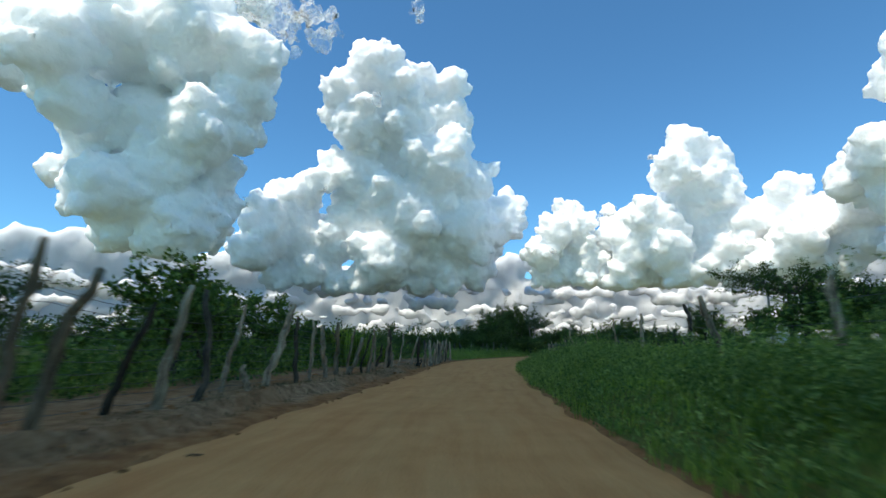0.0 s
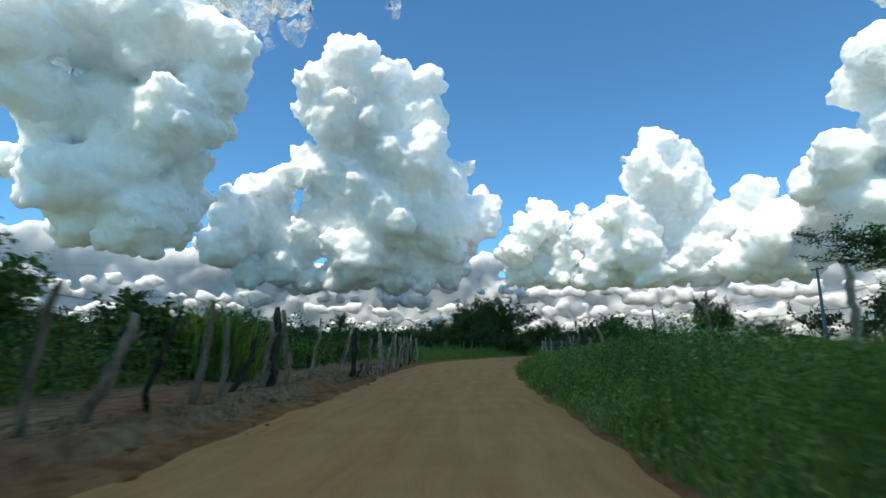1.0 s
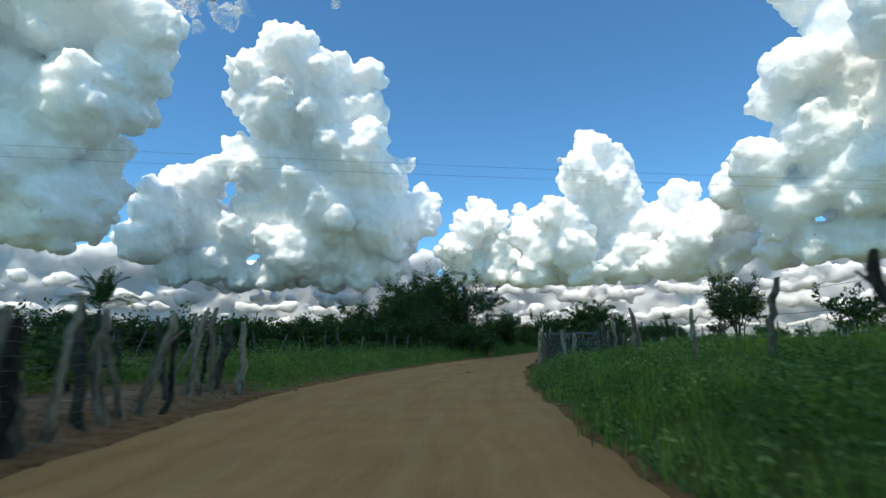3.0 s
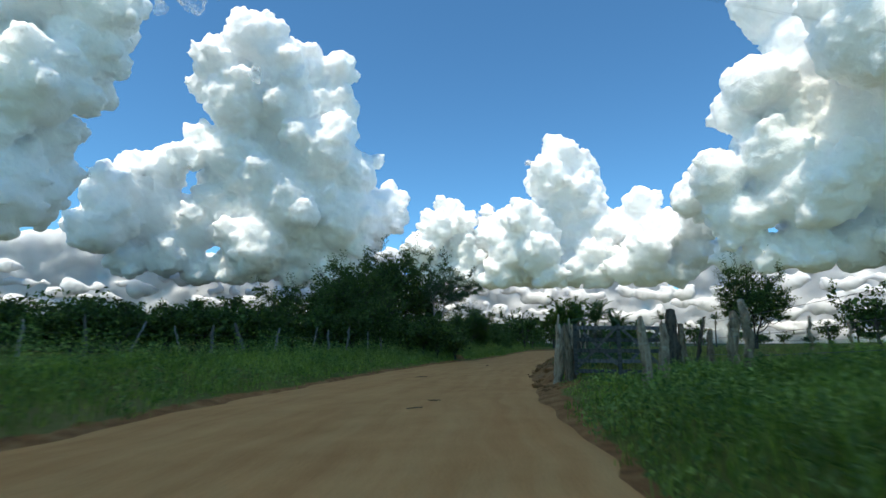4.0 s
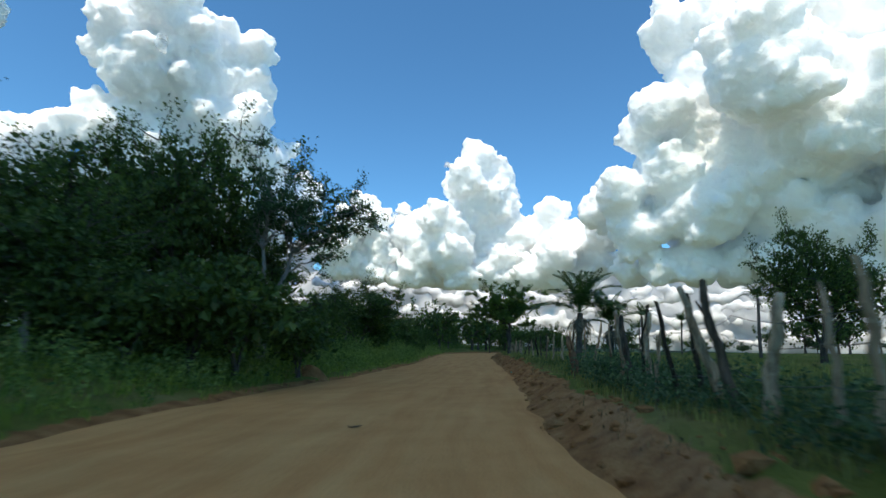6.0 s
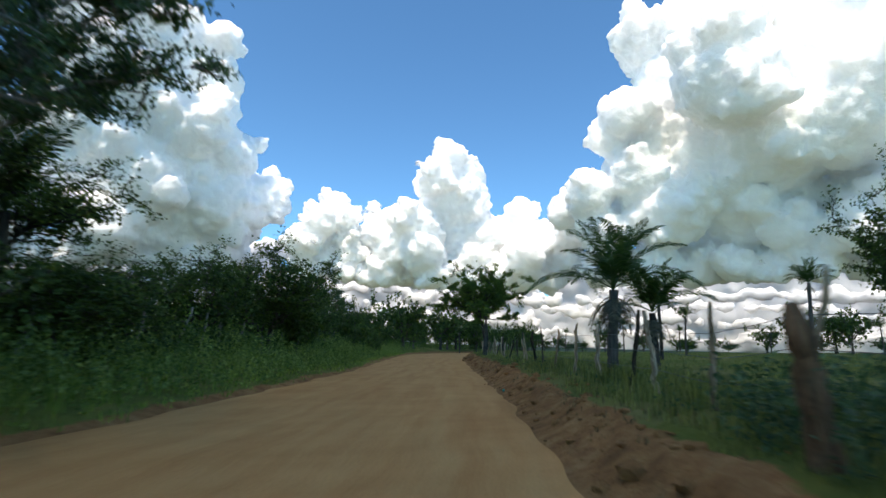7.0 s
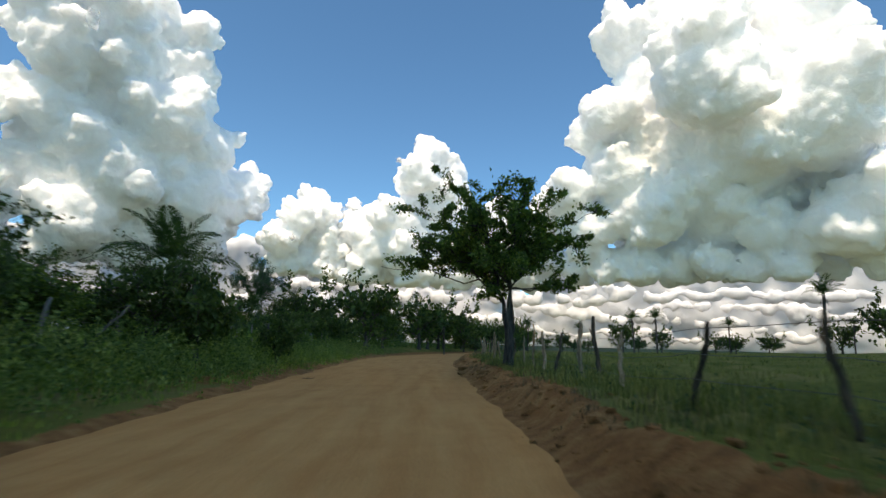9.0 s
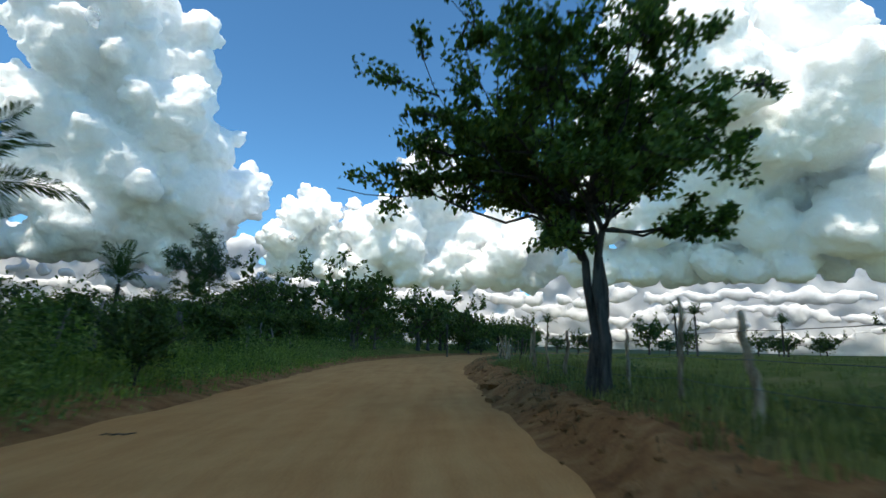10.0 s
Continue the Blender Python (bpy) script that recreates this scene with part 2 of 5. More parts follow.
def tube(points, radii, sides=6, start=0, wobble=0.0, r=None):
    """Rings along a line, as vertices and quads; index numbers begin at start. The far end is closed to a point."""
    P, R = np.asarray(points, float), np.asarray(radii, float)
    T = np.gradient(P, axis=0)
    T /= np.linalg.norm(T, axis=1)[:, None] + 1e-9
    up = np.where(np.abs(T[:, 2:3]) > 0.9, [[1.0, 0, 0]], [[0, 0, 1.0]])
    A = np.cross(T, up)
    A /= np.linalg.norm(A, axis=1)[:, None] + 1e-9
    B = np.cross(T, A)
    ang = np.arange(sides) * 2 * np.pi / sides
    rad = np.repeat(R[:, None], sides, 1)
    if wobble:
        rad = rad * (1 + wobble * (r or rng).standard_normal(rad.shape))
    V = P[:, None] + rad[:, :, None] * (np.cos(ang)[None, :, None] * A[:, None] + np.sin(ang)[None, :, None] * B[:, None])
    n = len(P)
    i, j = np.meshgrid(np.arange(n - 1), np.arange(sides), indexing="ij")
    F = np.stack([i * sides + j, i * sides + (j + 1) % sides, (i + 1) * sides + (j + 1) % sides, (i + 1) * sides + j], -1).reshape(-1, 4)
    return V.reshape(-1, 3), F + start


class Tubes:
    def __init__(self):
        self.v, self.f, self.n = [], [], 0

    def add(self, points, radii, sides=6, wobble=0.0, r=None):
        v, f = tube(points, radii, sides, self.n, wobble, r)
        self.v.append(v), self.f.append(f)
        self.n += len(v)

    def mesh(self, name, mat):
        return mesh_of(name, np.concatenate(self.v), np.concatenate(self.f), mat, True)


def leaves(centres, length, width, r, lift=0.35, fold=0.25):
    """One bent four-cornered leaf at each centre, turned at random."""
    n = len(centres)
    d = r.standard_normal((n, 3))
    d /= np.linalg.norm(d, axis=1)[:, None]
    up = r.standard_normal((n, 3)) * 0.8 + [0, 0, lift * 2]
    s = np.cross(d, up)
    s /= np.linalg.norm(s, axis=1)[:, None] + 1e-9
    nn = np.cross(s, d)
    k = r.uniform(0.65, 1.3, (n, 1))
    L, W = length * k, width * k
    V = np.stack([centres, centres + d * L * 0.5 + s * W * 0.5 + nn * W * fold, centres + d * L, centres + d * L * 0.5 - s * W * 0.5 + nn * W * fold], 1)
    return V.reshape(-1, 3), np.arange(n * 4).reshape(-1, 4)

# ---------------------------------------------------------------- the lie of the land
LEFT_Y = [-60, 0, 6, 11, 17, 31, 43, 49, 57, 66, 72, 78, 89, 96, 104, 110, 125, 131, 148, 160, 172, 185, 200, 260, 330, 4000]
LEFT_X = [-4.6, -3.95, -3.75, -3.3, -2.6, -1.25, -0.5, 0.4, 1.6, 4.6, 7.2, 9.8, 15.4, 20.0, 24.4, 27.8, 35.0, 38.0, 46.6, 54.6, 64.6, 77, 93, 165, 250, 250]
RIGHT_Y = [-60, 0, 5.4, 12, 22, 27, 32, 40, 44, 52, 61, 68, 73.4, 78, 85, 93, 100, 108, 116, 121, 128, 143, 153, 163, 176, 190, 260, 330, 4000]
RIGHT_X = [1.8, 2.3, 2.4, 2.7, 3.4, 4.0, 4.5, 5.6, 6.3, 8.1, 10.5, 13.0, 15.2, 17.4, 20.9, 25.5, 29.3, 33.5, 37.6, 40.3, 44.0, 52.3, 59.0, 67.6, 81, 97, 178, 262, 262]


def smooth_line(ys, xs):
    yy = np.arange(-60, 340, 0.5)
    xx = np.interp(yy, ys, xs)
    k = np.hanning(25)
    pad = np.concatenate([np.full(12, xx[0]), xx, np.full(12, xx[-1])])
    return yy, np.convolve(pad, k / k.sum(), "valid")


LY, LX = smooth_line(LEFT_Y, LEFT_X)
RY, RX = smooth_line(RIGHT_Y, RIGHT_X)


def x_left(y):
    return np.interp(y, LY, LX) + 0.10 * np.sin(np.asarray(y) * 1.3) * np.sin(np.asarray(y) * 0.37 + 1) + 0.05 * np.sin(np.asarray(y) * 3.1)


def x_right(y):
    return np.interp(y, RY, RX) + 0.10 * np.sin(np.asarray(y) * 1.1 + 2) * np.sin(np.asarray(y) * 0.41) + 0.05 * np.sin(np.asarray(y) * 2.7)


def slant(y):
    """Cosine of the road's heading."""
    g = (np.interp(np.asarray(y) + 1.5, RY, RX) - np.interp(np.asarray(y) - 1.5, RY, RX)) / 3
    return 1 / np.sqrt(1 + g * g)


def step(a, b, v):
    t = np.clip((np.asarray(v, float) - a) / (b - a), 0, 1)
    return t * t * (3 - 2 * t)


def rough(x, y, scale, seed):
    """Cheap smooth unevenness from a few waves."""
    r = np.random.default_rng(seed)
    out = 0
    for k in range(7):
        a, f = r.uniform(0, 6.28), scale * r.uniform(0.5, 2.2)
        out = out + np.sin((x * np.cos(a) + y * np.sin(a)) * f + r.uniform(0, 6.28)) / 7
    return out


def height(x, y):
    """The ground beside the road (the roadway itself lies at zero)."""
    x, y = np.asarray(x, float), np.asarray(y, float)
    c = slant(y)
    p, q = (x - x_right(y)) * c, (x_left(y) - x) * c
    n1, n2 = rough(x, y, 0.9, 1), rough(x, y, 3.2, 2)
    far = lambda d: 0.026 * np.minimum(d, 130) + 0.004 * np.clip(d - 130, 0, 2000)
    weedy = 0.45 * step(0.2, 2.2, p) + 0.7 * step(2.0, 6.5, p) + far(np.maximum(p - 6.5, 0))
    lump = n1 * 0.12 + n2 * 0.15 + 0.16 * np.abs(rough(x, y, 6.5, 3)) + 0.1 * np.abs(rough(x, y, 13.0, 4)) - 0.08
    bank = (0.5 + lump) * step(0.05 + 0.2 * n1, 1.0 + 0.25 * n2, p) + 0.08 * step(1.4, 2.6, p) + far(np.maximum(p - 2.6, 0))
    k = step(59, 63, y)
    apron = (0.46 + 0.3 * lump) * step(-0.1, 1.9 + 0.5 * n1, p) + far(np.maximum(p - 2.6, 0))
    weedy = weedy * (1 - k) + apron * k
    k = step(67.5, 70, y)
    right = weedy * (1 - k) + bank * k
    shoulder = 0.05 * step(0, 0.7, q) + (0.24 + 0.1 * n1 + 0.06 * n2) * step(0.72 + 0.35 * n1, 1.08 + 0.35 * n1 + 0.1 * n2, q) + 0.006 * np.minimum(np.maximum(q - 2, 0), 300)
    verge = 0.12 * step(0.0, 0.6, q) + 0.5 * step(0.4, 5, q) + 0.008 * np.minimum(np.maximum(q - 5, 0), 300)
    k = step(56, 62, y)
    left = shoulder * (1 - k) + verge * k
    return np.where(p > 0, right + 0.03 * n1 * step(0, 1, p), np.where(q > 0, left + 0.03 * n1 * step(0, 1, q), -0.06))


def spot(x, y):
    return float(height(x, y))


def greenness(x, y):
    c = slant(y)
    p, q = (x - x_right(y)) * c, (x_left(y) - x) * c
    n = rough(x, y, 0.7, 5)
    k = step(66, 70, y)
    gate = np.exp(-((x - 13.4) / 1.7) ** 2 - ((y - 65.8) / 2.0) ** 2)
    right = (1 - k) * step(0.0 + 0.6 * step(59, 62, y), 0.4 + 0.6 * step(59, 62, y), p + 0.9 * n * step(59, 62, y)) + k * step(0.75 + 0.9 * step(112, 119, y), 1.2 + 0.9 * step(112, 119, y), p + 0.4 * n) - 0.6 * gate * step(0.1, 0.4, n)
    k = step(55, 59, y)
    left = (1 - k) * (0.12 + 0.75 * step(5.0, 9.0, q + n)) + k * step(0.05, 0.6, q + 0.2 * n)
    left = left - 0.6 * step(118, 124, y) * (1 - step(1.4, 2.4, q))
    return np.clip(np.where(p > 0, right, np.where(q > 0, left, 0)), 0, 1) * 0.85


def sheet_rows():
    near = np.concatenate([np.arange(-20, 58, 0.6), np.arange(58, 150, 0.3), np.arange(150, 340, 2.5)])
    return np.concatenate([-20 - np.geomspace(3000, 1, 24), near, 340 + np.geomspace(2, 3200, 26)])


def build_ground():
    ys = sheet_rows()
    off = np.concatenate([np.arange(0, 3.2, 0.14), np.arange(3.3, 9, 0.45), np.geomspace(9.2, 3000, 46)])
    L = x_left(ys)[:, None] - off[None, ::-1] / slant(ys)[:, None]
    R = x_right(ys)[:, None] + off[None] / slant(ys)[:, None]
    X = np.concatenate([L, R], 1)
    Y = np.repeat(ys[:, None], X.shape[1], 1)
    Z = height(X, Y)
    m = off.size
    Z[:, m - 1] = Z[:, m] = -0.03
    n, w = X.shape
    i, j = np.meshgrid(np.arange(n - 1), np.arange(w - 1), indexing="ij")
    F = np.stack([i * w + j, i * w + j + 1, (i + 1) * w + j + 1, (i + 1) * w + j], -1).reshape(-1, 4)
    me = mesh_of("ground", np.stack([X, Y, Z], -1).reshape(-1, 3), F, EARTH, True)
    g = me.attributes.new("grass", "FLOAT", "POINT")
    g.data.foreach_set("value", greenness(X, Y).ravel().astype(np.float32))
    w = me.attributes.new("woodland", "FLOAT", "POINT")
    w.data.foreach_set("value", step(150, 420, np.hypot(X - 20, Y - 70)).ravel().astype(np.float32))
    q = (x_left(Y) - X) * slant(Y)[:, :]
    humus = step(0.35, 0.9, q + 0.35 * rough(X, Y, 1.4, 14)) * (1 - step(55, 60, Y)) * np.clip(0.55 + 0.7 * rough(X, Y, 0.9, 15), 0, 0.9)
    p = (X - x_right(Y)) * slant(Y)[:, :]
    humus = humus + step(0.2, 0.7, p + 0.4 * rough(X, Y, 1.4, 16)) * step(67, 70, Y) * (1 - step(80, 88, Y)) * np.clip(0.25 + 0.6 * rough(X, Y, 0.9, 17), 0, 0.9)
    h = me.attributes.new("humus", "FLOAT", "POINT")
    h.data.foreach_set("value", humus.ravel().astype(np.float32))
    tagged(new("ground", me), "sandy reddish earth and green pasture beside the road", "ground", kind="structure")


def build_road():
    ys = np.concatenate([np.arange(-40, 170, 0.4), np.arange(170, 330, 3)])
    u = np.linspace(-0.01, 1.01, 41)
    X = x_left(ys)[:, None] * (1 - u) + x_right(ys)[:, None] * u
    Y = np.repeat(ys[:, None], len(u), 1)
    rut = -0.018 * (np.exp(-((u - 0.36) / 0.05) ** 2) + np.exp(-((u - 0.63) / 0.05) ** 2))
    Z = 0.004 + rut[None] + 0.012 * rough(X, Y, 1.2, 8) + 0.006 * rough(X, Y, 5, 9) - 0.03 * (np.abs(u - 0.5) * 2)[None] ** 6
    n, w = X.shape
    i, j = np.meshgrid(np.arange(n - 1), np.arange(w - 1), indexing="ij")
    F = np.stack([i * w + j, i * w + j + 1, (i + 1) * w + j + 1, (i + 1) * w + j], -1).reshape(-1, 4)
    me = mesh_of("road", np.stack([X, Y, Z], -1).reshape(-1, 3), F, DIRT, True)
    s = np.concatenate([[0], np.cumsum(np.hypot(np.diff(ys), np.diff(x_left(ys))))])
    UV = np.stack([np.repeat((u * 6.2)[None], n, 0), np.repeat(s[:, None], w, 1)], -1).reshape(-1, 2)
    lay = me.uv_layers.new(name="UVMap")
    idx = np.empty(len(me.loops), np.int32)
    me.loops.foreach_get("vertex_index", idx)
    lay.data.foreach_set("uv", UV[idx].ravel().astype(np.float32))
    tagged(new("road", me), "unpaved road of packed orange-brown dirt with wheel tracks", "road", kind="structure")


build_ground()
build_road()

# ---------------------------------------------------------------- clouds
DEG = math.pi / 180


def cloud(lobes, label, distance=3000.0, cell=8.0, floor_el=None, seed=1, bumps=12, puff=1.0, mat=None, squash=1.0, crumbs=True, veil=True, depth=0.9):
    """A cumulus: heaps of lobes (azimuth, elevation, radius in degrees) grown together into one billowing skin."""
    r = np.random.default_rng(seed)
    balls, shreds = [], []
    for az, el, rad in lobes:
        R = distance * rad * DEG
        D = distance + r.uniform(-depth, depth) * R
        c = D * np.array([math.sin(az * DEG) * math.cos(el * DEG), math.cos(az * DEG) * math.cos(el * DEG), math.sin(el * DEG)])
        balls.append((c, R * 0.93))
        for k in range(bumps):
            d = r.standard_normal(3)
            d[2] = d[2] * 0.8 + 0.2
            d /= np.linalg.norm(d)
            R2 = R * r.uniform(0.22, 0.42)
            c2 = c + d * R * 0.84 * [1, 1, squash]
            balls.append((c2, R2))
            for j in range(5):
                d2 = d + r.standard_normal(3) * 0.8
                d2 /= np.linalg.norm(d2)
                balls.append((c2 + d2 * R2 * 0.92, R2 * r.uniform(0.18, 0.42)))
                if j == 0 and crumbs:
                    d3 = d2 + r.standard_normal(3) * 0.5
                    d3 /= np.linalg.norm(d3)
                    balls.append((c2 + d3 * R2 * r.uniform(1.05, 1.3), R2 * r.uniform(0.1, 0.2)))
                    if k % 3 == 0:
                        shreds.append((c2 + d3 * R2 * r.uniform(1.0, 1.5), R2 * r.uniform(0.3, 0.55)))
    bm = bmesh.new()
    bmesh.ops.create_icosphere(bm, subdivisions=2 if crumbs else 1, radius=1)
    base = np.array([v.co for v in bm.verts])
    tri = np.array([[v.index for v in f.verts] for f in bm.faces])
    bm.free()
    V = np.concatenate([c + base * R * [1, 1, squash] for c, R in balls])
    F = np.concatenate([tri + k * len(base) for k in range(len(balls))])
    if floor_el is not None:
        low = distance * math.tan(floor_el * DEG)
        V[:, 2] = np.where(V[:, 2] < low, low + (V[:, 2] - low) * 0.15, V[:, 2])
    ob = new("cloud", mesh_of("cloud", V, F, mat or CLOUD, True))
    billow(ob, cell, distance, puff)
    if veil:
        heart = [b for b in balls if b[1] > 0.35 * max(q[1] for q in balls)]
        shreds = [(c, R) for c, R in shreds if min(np.linalg.norm(c - h) / Rh for h, Rh in heart) > 1.34][:120]
        V = np.concatenate([c + base * R for c, R in shreds])
        F = np.concatenate([tri + k * len(base) for k in range(len(shreds))])
        fringe = part("fringe", mesh_of("fringe", V, F, SHRED, True), ob, "thin torn vapour round the cloud")
        tagged(fringe, "thin torn vapour round the cloud", kind="stuff")
        billow(fringe, cell * 1.8, distance, puff * 2.0)
    return tagged(ob, label, "cloud")


def billow(ob, cell, distance, puff):
    """Grow the lobes into one skin and crumple it."""
    m = ob.modifiers.new("skin", "REMESH")
    m.mode, m.voxel_size, m.use_smooth_shade = "VOXEL", cell, True
    for scale, strength, kind in ((95.0, -26.0 * puff, "VORONOI"), (40.0, -18.0 * puff, "VORONOI"), (60.0, 34.0 * puff, "CLOUDS")):
        t = bpy.data.textures.new("billow", kind)
        t.noise_scale = scale * distance / 3000
        if kind == "CLOUDS":
            t.noise_depth = 4
        d = ob.modifiers.new("billow", "DISPLACE")
        d.texture, d.strength, d.mid_level, d.texture_coords = t, strength * distance / 3000, 0.5, "GLOBAL"


TOWER = [(-8.6, 30.7, 2.7), (-11.7, 27.9, 2.4), (-5.8, 28.9, 2.7), (-2.0, 28.4, 2.4), (1.2, 28.9, 1.8), (-9.7, 24.5, 3.4), (-4.4, 24.8, 3.7), (1.0, 25.2, 2.5), (-12.4, 25.2, 1.8), (-6.3, 20.5, 4.4), (-0.3, 20.6, 3.8), (-9.5, 19.1, 3.1), (3.1, 18.1, 2.8), (5.9, 19.9, 0.9), (-12.8, 20.1, 1.7), (-4.2, 14.9, 5.1), (2.4, 13.7, 4.4), (7.3, 15.1, 2.3), (-9.3, 13.5, 3.8), (7.9, 13.2, 1.6), (-18.2, 16.0, 2.4), (-20.1, 13.5, 2.5), (-15.8, 16.9, 2.3), (-14.0, 18.2, 1.7), (-16.7, 12.5, 3.7), (-20.7, 10.4, 2.7), (-12.4, 11.5, 3.1), (-6.7, 10.4, 3.5), (-1.6, 10.2, 3.2), (3.3, 10.5, 3.0), (-15.4, 9.2, 1.2)]
LEFT_HEAP = [(-22.5, 29.8, 3.1), (-23.6, 25.8, 3.0), (-21.3, 27.3, 1.8), (-26.5, 25.8, 3.3), (-29.7, 29.9, 5.3), (-35.8, 29.2, 5.5), (-40.7, 26.6, 3.6), (-38.1, 22.0, 2.8), (-35.6, 19.6, 3.5), (-31.9, 21.5, 4.3), (-27.2, 21.8, 3.9), (-22.8, 22.8, 2.3), (-30.5, 17.4, 3.3), (-25.5, 17.6, 3.0), (-35.0, 15.0, 3.2), (-38.4, 15.9, 1.5), (-33.0, 13.2, 3.5), (-28.0, 13.5, 3.7), (-24.1, 14.3, 1.9), (-33.6, 10.9, 2.4), (-28.9, 11.5, 3.1), (-25.2, 11.5, 1.8)]
LEFT_TOP = [(-30.0, 36.2, 5.1), (-36.8, 35.4, 6.2), (-42.5, 31.0, 4.6), (-43.7, 26.0, 3.2), (-42.9, 23.5, 1.9), (-47.0, 25.6, 4.8), (-24.6, 35.6, 3.2), (-42.0, 38.1, 6.6), (-32.4, 41.3, 5.7)]
WISPS = [(-14.8, 32.6, 1.1), (-16.6, 34.7, 1.3), (-20.1, 34.2, 1.9), (-18.4, 32.6, 0.8), (-13.6, 35.1, 0.6), (-3.5, 36.1, 0.7), (-2.8, 35.3, 0.5), (-13.5, 33.5, 0.5), (-17.9, 30.8, 0.5), (-12.8, 33.3, 0.3), (-22.6, 34.5, 1.6)]
SMALL_HEAP = [(14.2, 14.6, 1.7), (12.9, 12.7, 2.0), (15.8, 13.2, 1.6), (13.7, 10.8, 2.6), (16.7, 10.1, 2.2), (11.2, 10.3, 2.0), (18.5, 14.5, 0.8)]
RIGHT_HEAP = [(26.7, 20.4, 2.0), (25.4, 18.2, 2.2), (29.0, 18.5, 2.3), (26.8, 15.7, 3.4), (30.3, 15.8, 1.4), (22.7, 13.5, 2.4), (20.4, 12.8, 2.3), (18.6, 11.8, 1.9), (26.9, 11.7, 4.0), (31.5, 12.0, 2.6), (35.0, 14.7, 1.9), (33.6, 12.0, 2.7), (36.9, 11.8, 2.3), (30.3, 9.6, 2.5), (24.1, 10.2, 2.7), (20.8, 10.1, 2.4), (35.8, 9.6, 2.3)]
RIGHT_TOWER = [(48.9, 30.6, 3.5), (53.8, 30.9, 3.7), (57.5, 31.7, 2.9), (51.3, 26.5, 4.0), (46.6, 24.2, 2.7), (44.3, 22.2, 2.2), (49.4, 22.2, 4.1), (56.4, 26.3, 4.9), (61.6, 28.1, 4.4), (65.3, 28.9, 3.7), (68.1, 23.6, 3.6), (65.3, 21.5, 5.5), (60.1, 20.4, 5.9), (54.4, 18.9, 5.1), (47.6, 18.0, 3.3), (42.4, 16.4, 2.8), (39.9, 14.6, 2.2), (50.4, 14.3, 4.1), (57.3, 14.2, 4.7), (63.0, 14.7, 4.5), (67.4, 16.6, 3.7), (70.2, 20.4, 2.8), (55.6, 11.5, 2.9), (60.5, 11.7, 2.6), (49.2, 11.7, 2.7), (43.9, 12.4, 2.8), (53.6, 9.3, 2.3), (57.9, 9.2, 2.2), (60.8, 9.3, 1.9), (49.0, 9.2, 2.3)]
TOWER += [(-18.0 + 3.1 * k, 7.6 + 0.5 * math.sin(k * 2.1), 1.9) for k in range(8)]
SMALL_HEAP += [(11.5 + 2.2 * k, 8.0 + 0.4 * math.sin(k * 1.7), 1.7) for k in range(4)]
RIGHT_HEAP += [(38.8, 11.0, 2.4), (40.6, 12.3, 2.2), (40.2, 9.4, 2.0)]
RIGHT_HEAP += [(20.0 + 2.6 * k, 7.7 + 0.4 * math.sin(k * 2.7), 1.9) for k in range(8)]
RIGHT_TOWER += [(66, 11.5, 3.0), (70, 13.0, 3.5), (64.5, 9.3, 2.2), (69, 10.0, 2.5), (73.5, 15.0, 3.6), (74, 10.5, 2.6), (77.5, 12.5, 3.2)]
RIGHT_TOWER += [(43.0 + 3.2 * k, 8.2 + 0.4 * math.sin(k * 1.9), 1.9) for k in range(9)]
cloud(TOWER, "towering white cumulus cloud with grey shaded folds", 4000, 15.5, 5.9, 11, depth=0.6)
cloud(LEFT_HEAP, "huge cumulus cloud with dark grey belly and bright rims", 2600, 11.5, 8.0, 12, depth=1.5)
cloud(LEFT_TOP, "broad grey cloud mass overhead with ragged white edge", 3600, 24.0, None, 13, 9)
tagged(cloud(WISPS, "thin torn shreds of white cloud", 2900, 7.0, None, 14, 14, 2.2, SHRED, veil=False), kind="stuff")
cloud(SMALL_HEAP, "small bright heap of cumulus cloud", 3600, 8.0, 6.2, 15)
cloud(RIGHT_HEAP, "white cumulus heap with flat grey base", 3500, 12.5, 6.0, 16)
cloud(RIGHT_TOWER, "massive white cumulus cloud with dark flat base", 2900, 12.5, 6.6, 17, depth=1.3)


# Added out of view: screens the sun and spreads soft light over the ground.
SUN_VEIL = [(-54, 51, 8), (-68, 58, 8), (-84, 63, 9), (-100, 66, 9), (-118, 68, 10), (-136, 68, 11), (-155, 67, 10), (-130, 57, 8), (-175, 69, 9), (-108, 78, 9), (-150, 79, 9), (-162, 60, 7), (-146, 53, 9), (-116, 55, 9), (-132, 47, 7)]
cloud(SUN_VEIL, "unseen cloud overhead, added to veil the sun", 2600, 60.0, None, 18, 4, 1.0, CLOUD_THIN, veil=False)


